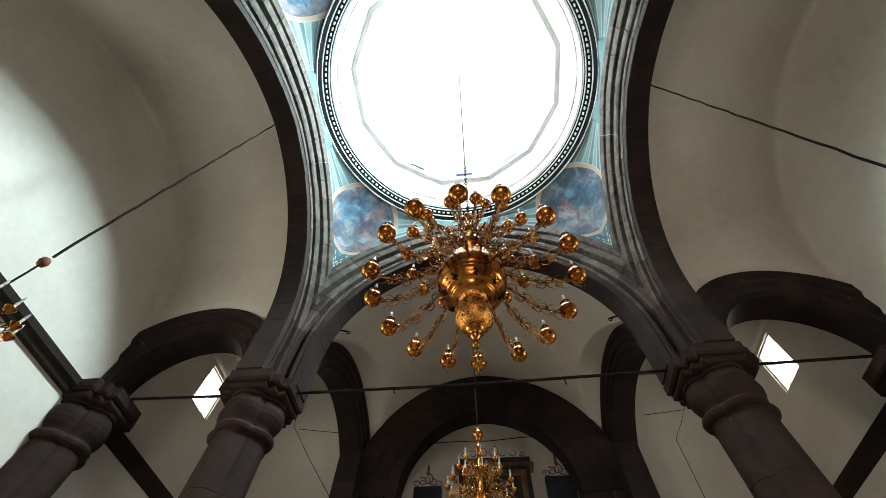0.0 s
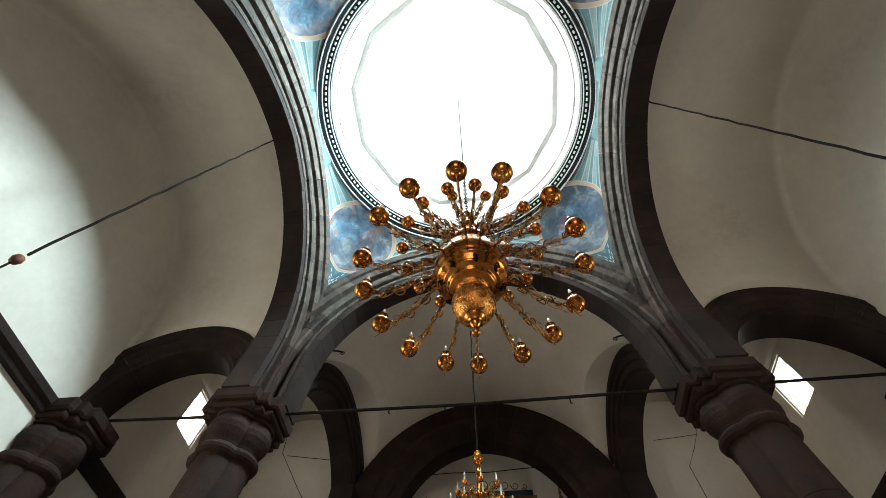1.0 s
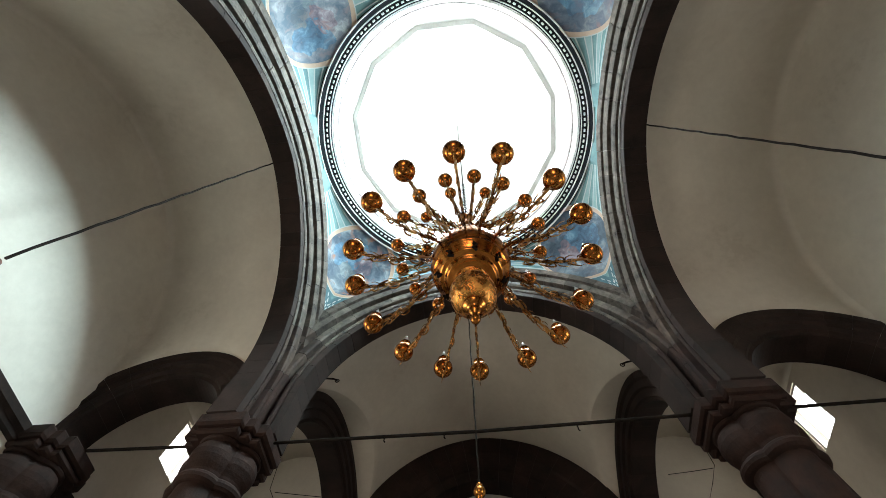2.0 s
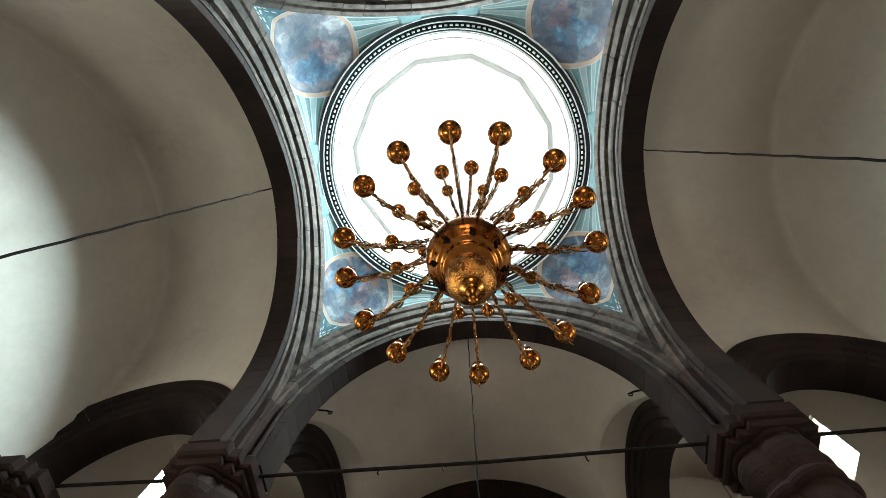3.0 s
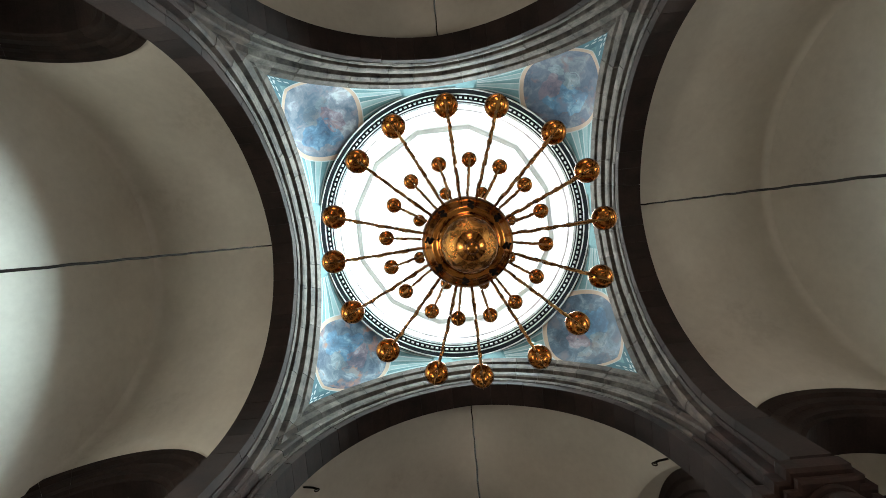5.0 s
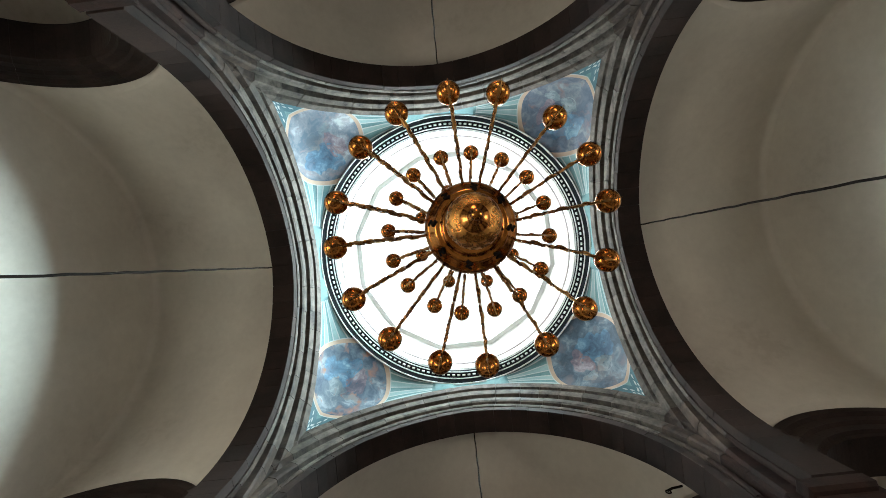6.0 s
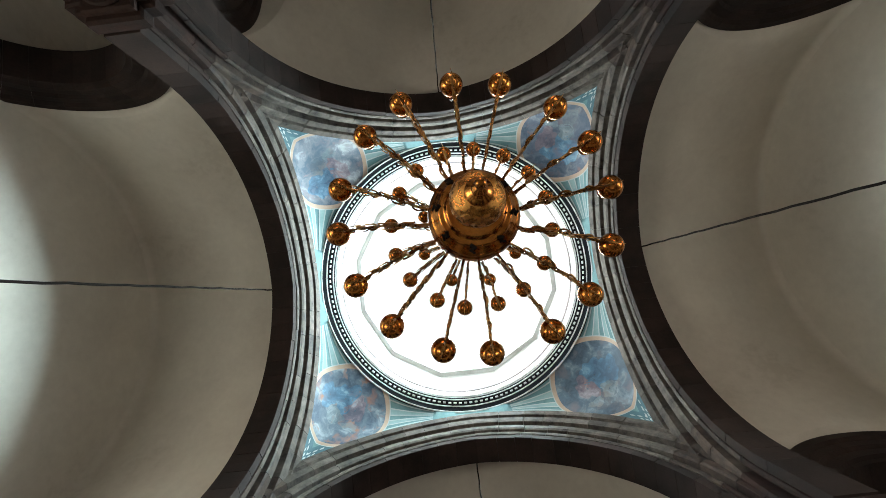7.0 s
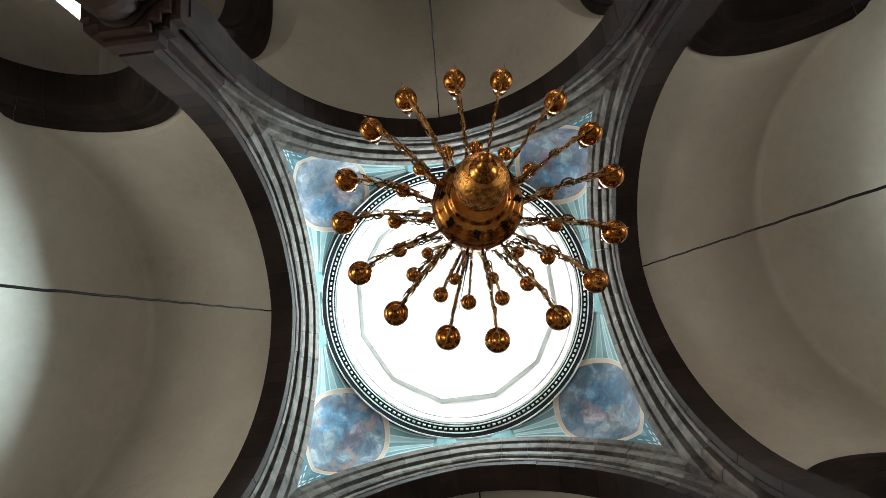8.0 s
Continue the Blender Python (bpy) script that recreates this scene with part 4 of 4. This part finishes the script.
    for angles, r0, z0, r1, z1, ball, bar in tiers:
        arm_me = to_mesh("arm", arm_mesh(r0, z0, r1, z1, bar), BRASS_DARK)
        cup = [(0.006, z1 - 0.014), (0.020, z1 - 0.010), (0.023, z1 - 0.002), (ball * 0.42, z1), (ball * 0.48, z1 + 0.004), (ball * 0.50, z1 + 0.012)] + ball_profile(ball, z1 + ball * 0.95, 12, -0.85, 0.86) + [(ball * 0.55, z1 + ball * 1.90), (ball * 0.42, z1 + ball * 2.0), (ball * 0.5, z1 + ball * 2.15), (ball * 0.62, z1 + ball * 2.35), (ball * 0.35, z1 + ball * 2.4)]
        cup_me = to_mesh("ball_cup", lathe(cup, 24), BRASS)
        top = z1 + ball * 2.38
        sleeve_me = to_mesh("candle_sleeve", lathe([(0.012, top), (0.013, top + 0.035), (0.010, top + 0.038)], 10), BRASS)
        bulb_me = to_mesh("bulb", lathe([(0.009, top + 0.036), (0.013, top + 0.05), (0.0155, top + 0.066), (0.012, top + 0.085), (0.005, top + 0.104), (0.0015, top + 0.115)], 10), BULB_GLASS)
        for angle in angles:
            turn = pose(0, 0, 0, 0, 0, angle)
            arm = child("arm", arm_me, root, "scrolled cast brass arm", turn)
            shift = Matrix.Translation((r1, 0, 0))
            child("ball_cup", cup_me, arm, "polished brass ball cup", shift)
            child("candle_sleeve", sleeve_me, arm, "", shift)
            child("bulb", bulb_me, arm, "clear candle bulb", shift)
    # chain of long links
    z = 1.98
    link = to_mesh("chain_link", tube([(0.016 * math.cos(a), 0, 0.05 + 0.045 * math.sin(a)) for a in [2 * math.pi * k / 12 for k in range(13)]], 0.0055, 5), IRON)
    k = 0
    while z < chain_top and k < 22:
        child("chain_link", link, root, "", Matrix.Translation((0, 0, z)) @ pose(0, 0, 0, 0, 0, 90 * (k % 2)))
        z += 0.08
        k += 1
    part("suspension_rod", tube([(0, 0, z), (0, 0, (z + chain_top) / 2), (0, 0, chain_top)], 0.009, 6), IRON, root, "dark suspension cable")
    return root


CH = (0.112, 0.165, 3.93)
make_chandelier(pose(*CH) @ Matrix.Scale(1.06, 4), 16.9, "large three-tiered aged brass chandelier with ball cups and candle bulbs")


def make_small_chandelier(place, chain_top, label, drop=0.0):
    """A two-tiered candle chandelier on a long cable, with a globe above; height 0 at the globe's middle."""
    root = thing("candle_chandelier", label, "chandelier", "chandeliers of the church", "", place)
    if drop:
        part("cable_knob", lathe([(0.012, -0.07), (0.04, -0.05), (0.055, 0.0), (0.045, 0.045), (0.015, 0.07)], 16), RUSTY, root, "small brown knob on the cable", smooth=True)
        part("lower_cable", tube([(0, 0, -drop - 0.3), (0.004, 0, -drop * 0.5), (0, 0, -0.06)], 0.012, 6), IRON, root, "dark suspension cable")
    part("globe" if not drop else "collar", lathe([(0.3 * r, z) for r, z in ((0.06, -drop - 0.40), (0.14, -drop - 0.36), (0.14, -drop - 0.32), (0.06, -drop - 0.28))], 16) if drop else lathe([(0.02, -drop - 0.13), (0.045, -drop - 0.11)] + ball_profile(0.095, -drop, 12, -0.9, 0.9) + [(0.05, 0.10 - drop), (0.055, 0.12 - drop), (0.02, 0.14 - drop)], 24), BRASS, root, "polished brass globe", smooth=True)
    part("stem", lathe([(r, (z - drop) if not drop else 0.72 * z - drop - 0.22) for r, z in ((0.02, -1.25), (0.07, -1.2), (0.12, -1.08), (0.10, -0.98), (0.05, -0.92), (0.04, -0.75), (0.075, -0.68), (0.075, -0.6), (0.04, -0.55), (0.03, -0.35), (0.055, -0.28), (0.03, -0.12))], 24), BRASS, root, smooth=True)
    for count, r0, z0, r1, z1, ball in (((12, 0.09, -1.0, 0.52, -0.98, 0.05), (8, 0.06, -0.62, 0.34, -0.62, 0.045)) if not drop else ((12, 0.06, -0.86, 0.40, -0.84, 0.05), (8, 0.07, -1.32, 0.30, -1.30, 0.045))):
        arm_me = to_mesh("arm", arm_mesh(r0, z0, r1, z1, 0.010), BRASS_DARK)
        cup_me = to_mesh("drip_cup", lathe([(0.006, z1 - 0.01), (0.03, z1), (ball, z1 + 0.04), (ball * 1.1, z1 + 0.05), (0.02, z1 + 0.055)], 18), BRASS)
        can_me = to_mesh("candle", lathe([(0.013, z1 + 0.05), (0.013, z1 + 0.13), (0.008, z1 + 0.135)], 10), CANDLE)
        bulb_me = to_mesh("bulb", lathe([(0.008, z1 + 0.13), (0.015, z1 + 0.155), (0.011, z1 + 0.185), (0.002, z1 + 0.215)], 10), BULB_GLASS)
        for k in range(count):
            arm = child("arm", arm_me, root, "scrolled cast brass arm", pose(0, 0, 0, 0, 0, 360 * k / count + 7))
            shift = Matrix.Translation((r1, 0, 0))
            for nm, me in (("drip_cup", cup_me), ("candle", can_me), ("bulb", bulb_me)):
                child(nm, me, arm, "", shift)
    pts = [(0.006 * math.sin(k * 1.7), 0.006 * math.cos(k * 2.3), 0.12 + (chain_top - 0.12) * k / 24) for k in range(25)]
    part("cable", tube(pts, 0.017, 6), IRON, root, "dark twisted suspension cable")
    return root


for x, y, z in ((-0.04, 4.62, 6.38), (-4.56, 0.005, 5.42), (4.56, 0.005, 5.45), (0.11, -4.62, 6.38)):
    make_small_chandelier(pose(x, y, z), (12.47 if abs(x) < 1 else 12.33) - z, "smaller brass candle chandelier hung on a long dark cable", 0.0 if abs(x) < 1 else 0.40)

# ---- altar in the apse ----


def spiral(cx, cz, y, size, turn, flip=1):
    pts = []
    for i in range(20):
        a = i / 19 * 2 * math.pi * 1.3
        r = size * (1 - 0.75 * i / 19)
        pts.append((cx + flip * r * math.cos(a + turn), y, cz + r * math.sin(a + turn)))
    return tube(pts, 0.022, 5, 0.010)


AY = 11.6
altar = thing("altar_screen", "dark carved altar screen with gilded crest and oil painting", "altar")


def altar_box(name, lo, hi, mat, bevel=0.01, label=""):
    bm = bmesh.new()
    box_into(bm, lo, hi, bevel)
    return part(name, bm, mat, altar, label)


altar_box("body", (-0.95, AY, 0), (1.45, AY + 0.35, 10.1), BLUE_WOOD)
altar_box("cornice", (-1.1, AY - 0.14, 10.1), (1.6, AY + 0.4, 10.2), GILT, 0.02, "gilded cornice")
altar_box("frieze", (-1.0, AY - 0.08, 10.2), (1.5, AY + 0.35, 10.42), BLUE_WOOD, 0.02, "dark blue frieze board")
altar_box("painting", (-0.62, AY - 0.03, 6.6), (1.12, AY - 0.004, 9.78), OIL_PAINTING, 0.004, "dark oil painting")
for lo, hi in (((-0.8, AY - 0.1, 6.4), (-0.62, AY - 0.003, 9.96)), ((1.12, AY - 0.1, 6.4), (1.30, AY - 0.003, 9.96)), ((-0.62, AY - 0.1, 9.78), (1.12, AY - 0.003, 9.96)), ((-0.62, AY - 0.1, 6.4), (1.12, AY - 0.003, 6.6))):
    altar_box("frame_rail", lo, hi, GILT, 0.025, "gilded frame rail")
for i, (cx, size) in enumerate(((-0.75, 0.10), (-0.45, 0.14), (-0.1, 0.18), (0.25, 0.22), (0.6, 0.18), (0.95, 0.14), (1.25, 0.10))):
    part("scroll", spiral(cx, 10.46 + size, AY - 0.02, size, 0.6 * i, 1 if cx > 0.25 else -1), GILT, altar, "gilded scroll")
for cx, top in ((2.3, 9.55), (-1.95, 9.35)):
    wing = thing("altar_wing", "dark carved side panel with gilded crest beside the altar", "altar panel", "altar side panels")
    bm = bmesh.new()
    box_into(bm, (cx - 0.45, AY - 0.35, 0), (cx + 0.45, AY - 0.1, top), 0.02)
    part("panel", bm, BLUE_WOOD, wing)
    for k in range(5):
        part("scroll", spiral(cx - 0.36 + 0.18 * k, top + 0.10 + 0.07 * (2 - abs(k - 2)), AY - 0.3, 0.12 + 0.03 * (2 - abs(k - 2)), 0.9 * k, 1 if k > 2 else -1), GILT, wing, "gilded scroll")
    part("finial", lathe([(0.03, 0), (0.07, 0.06), (0.03, 0.14), (0.05, 0.2), (0.01, 0.42)], 12), GILT, wing, "gilded finial", m=Matrix.Translation((cx, AY - 0.3, top + 0.38)))

# small iron brackets at the springing of the nave lunettes
for x, y, z in ((-3.40, 5.0, 9.88), (3.46, 4.97, 9.72)):
    hook = thing("iron_bracket", "small rusty iron bracket fixed in the plaster", "bracket", "iron brackets", "", pose(x, y, z))
    sgn = -1 if x < 0 else 1
    part("spike", tube([(sgn * 0.25, 0.0, 0.05), (0, 0, 0), (-sgn * 0.10, 0.02, -0.03)], 0.022, 6), IRON, hook)
    part("ring", tube([(-sgn * 0.10 + 0.045 * math.cos(a), 0.02, -0.06 + 0.045 * math.sin(a)) for a in [2 * math.pi * k / 12 for k in range(13)]], 0.014, 5), IRON, hook)

# thin tie wire across the mouth of the apse
tagged(part("wire", tube([(-2.95, 10.1, 10.02), (-0.95, 10.1, 10.09), (0.1, 10.1, 10.06), (1.2, 10.1, 10.14), (2.95, 10.1, 10.18)], 0.014, 6), IRON, None), "thin dark tie wire across the apse arch", "wire")
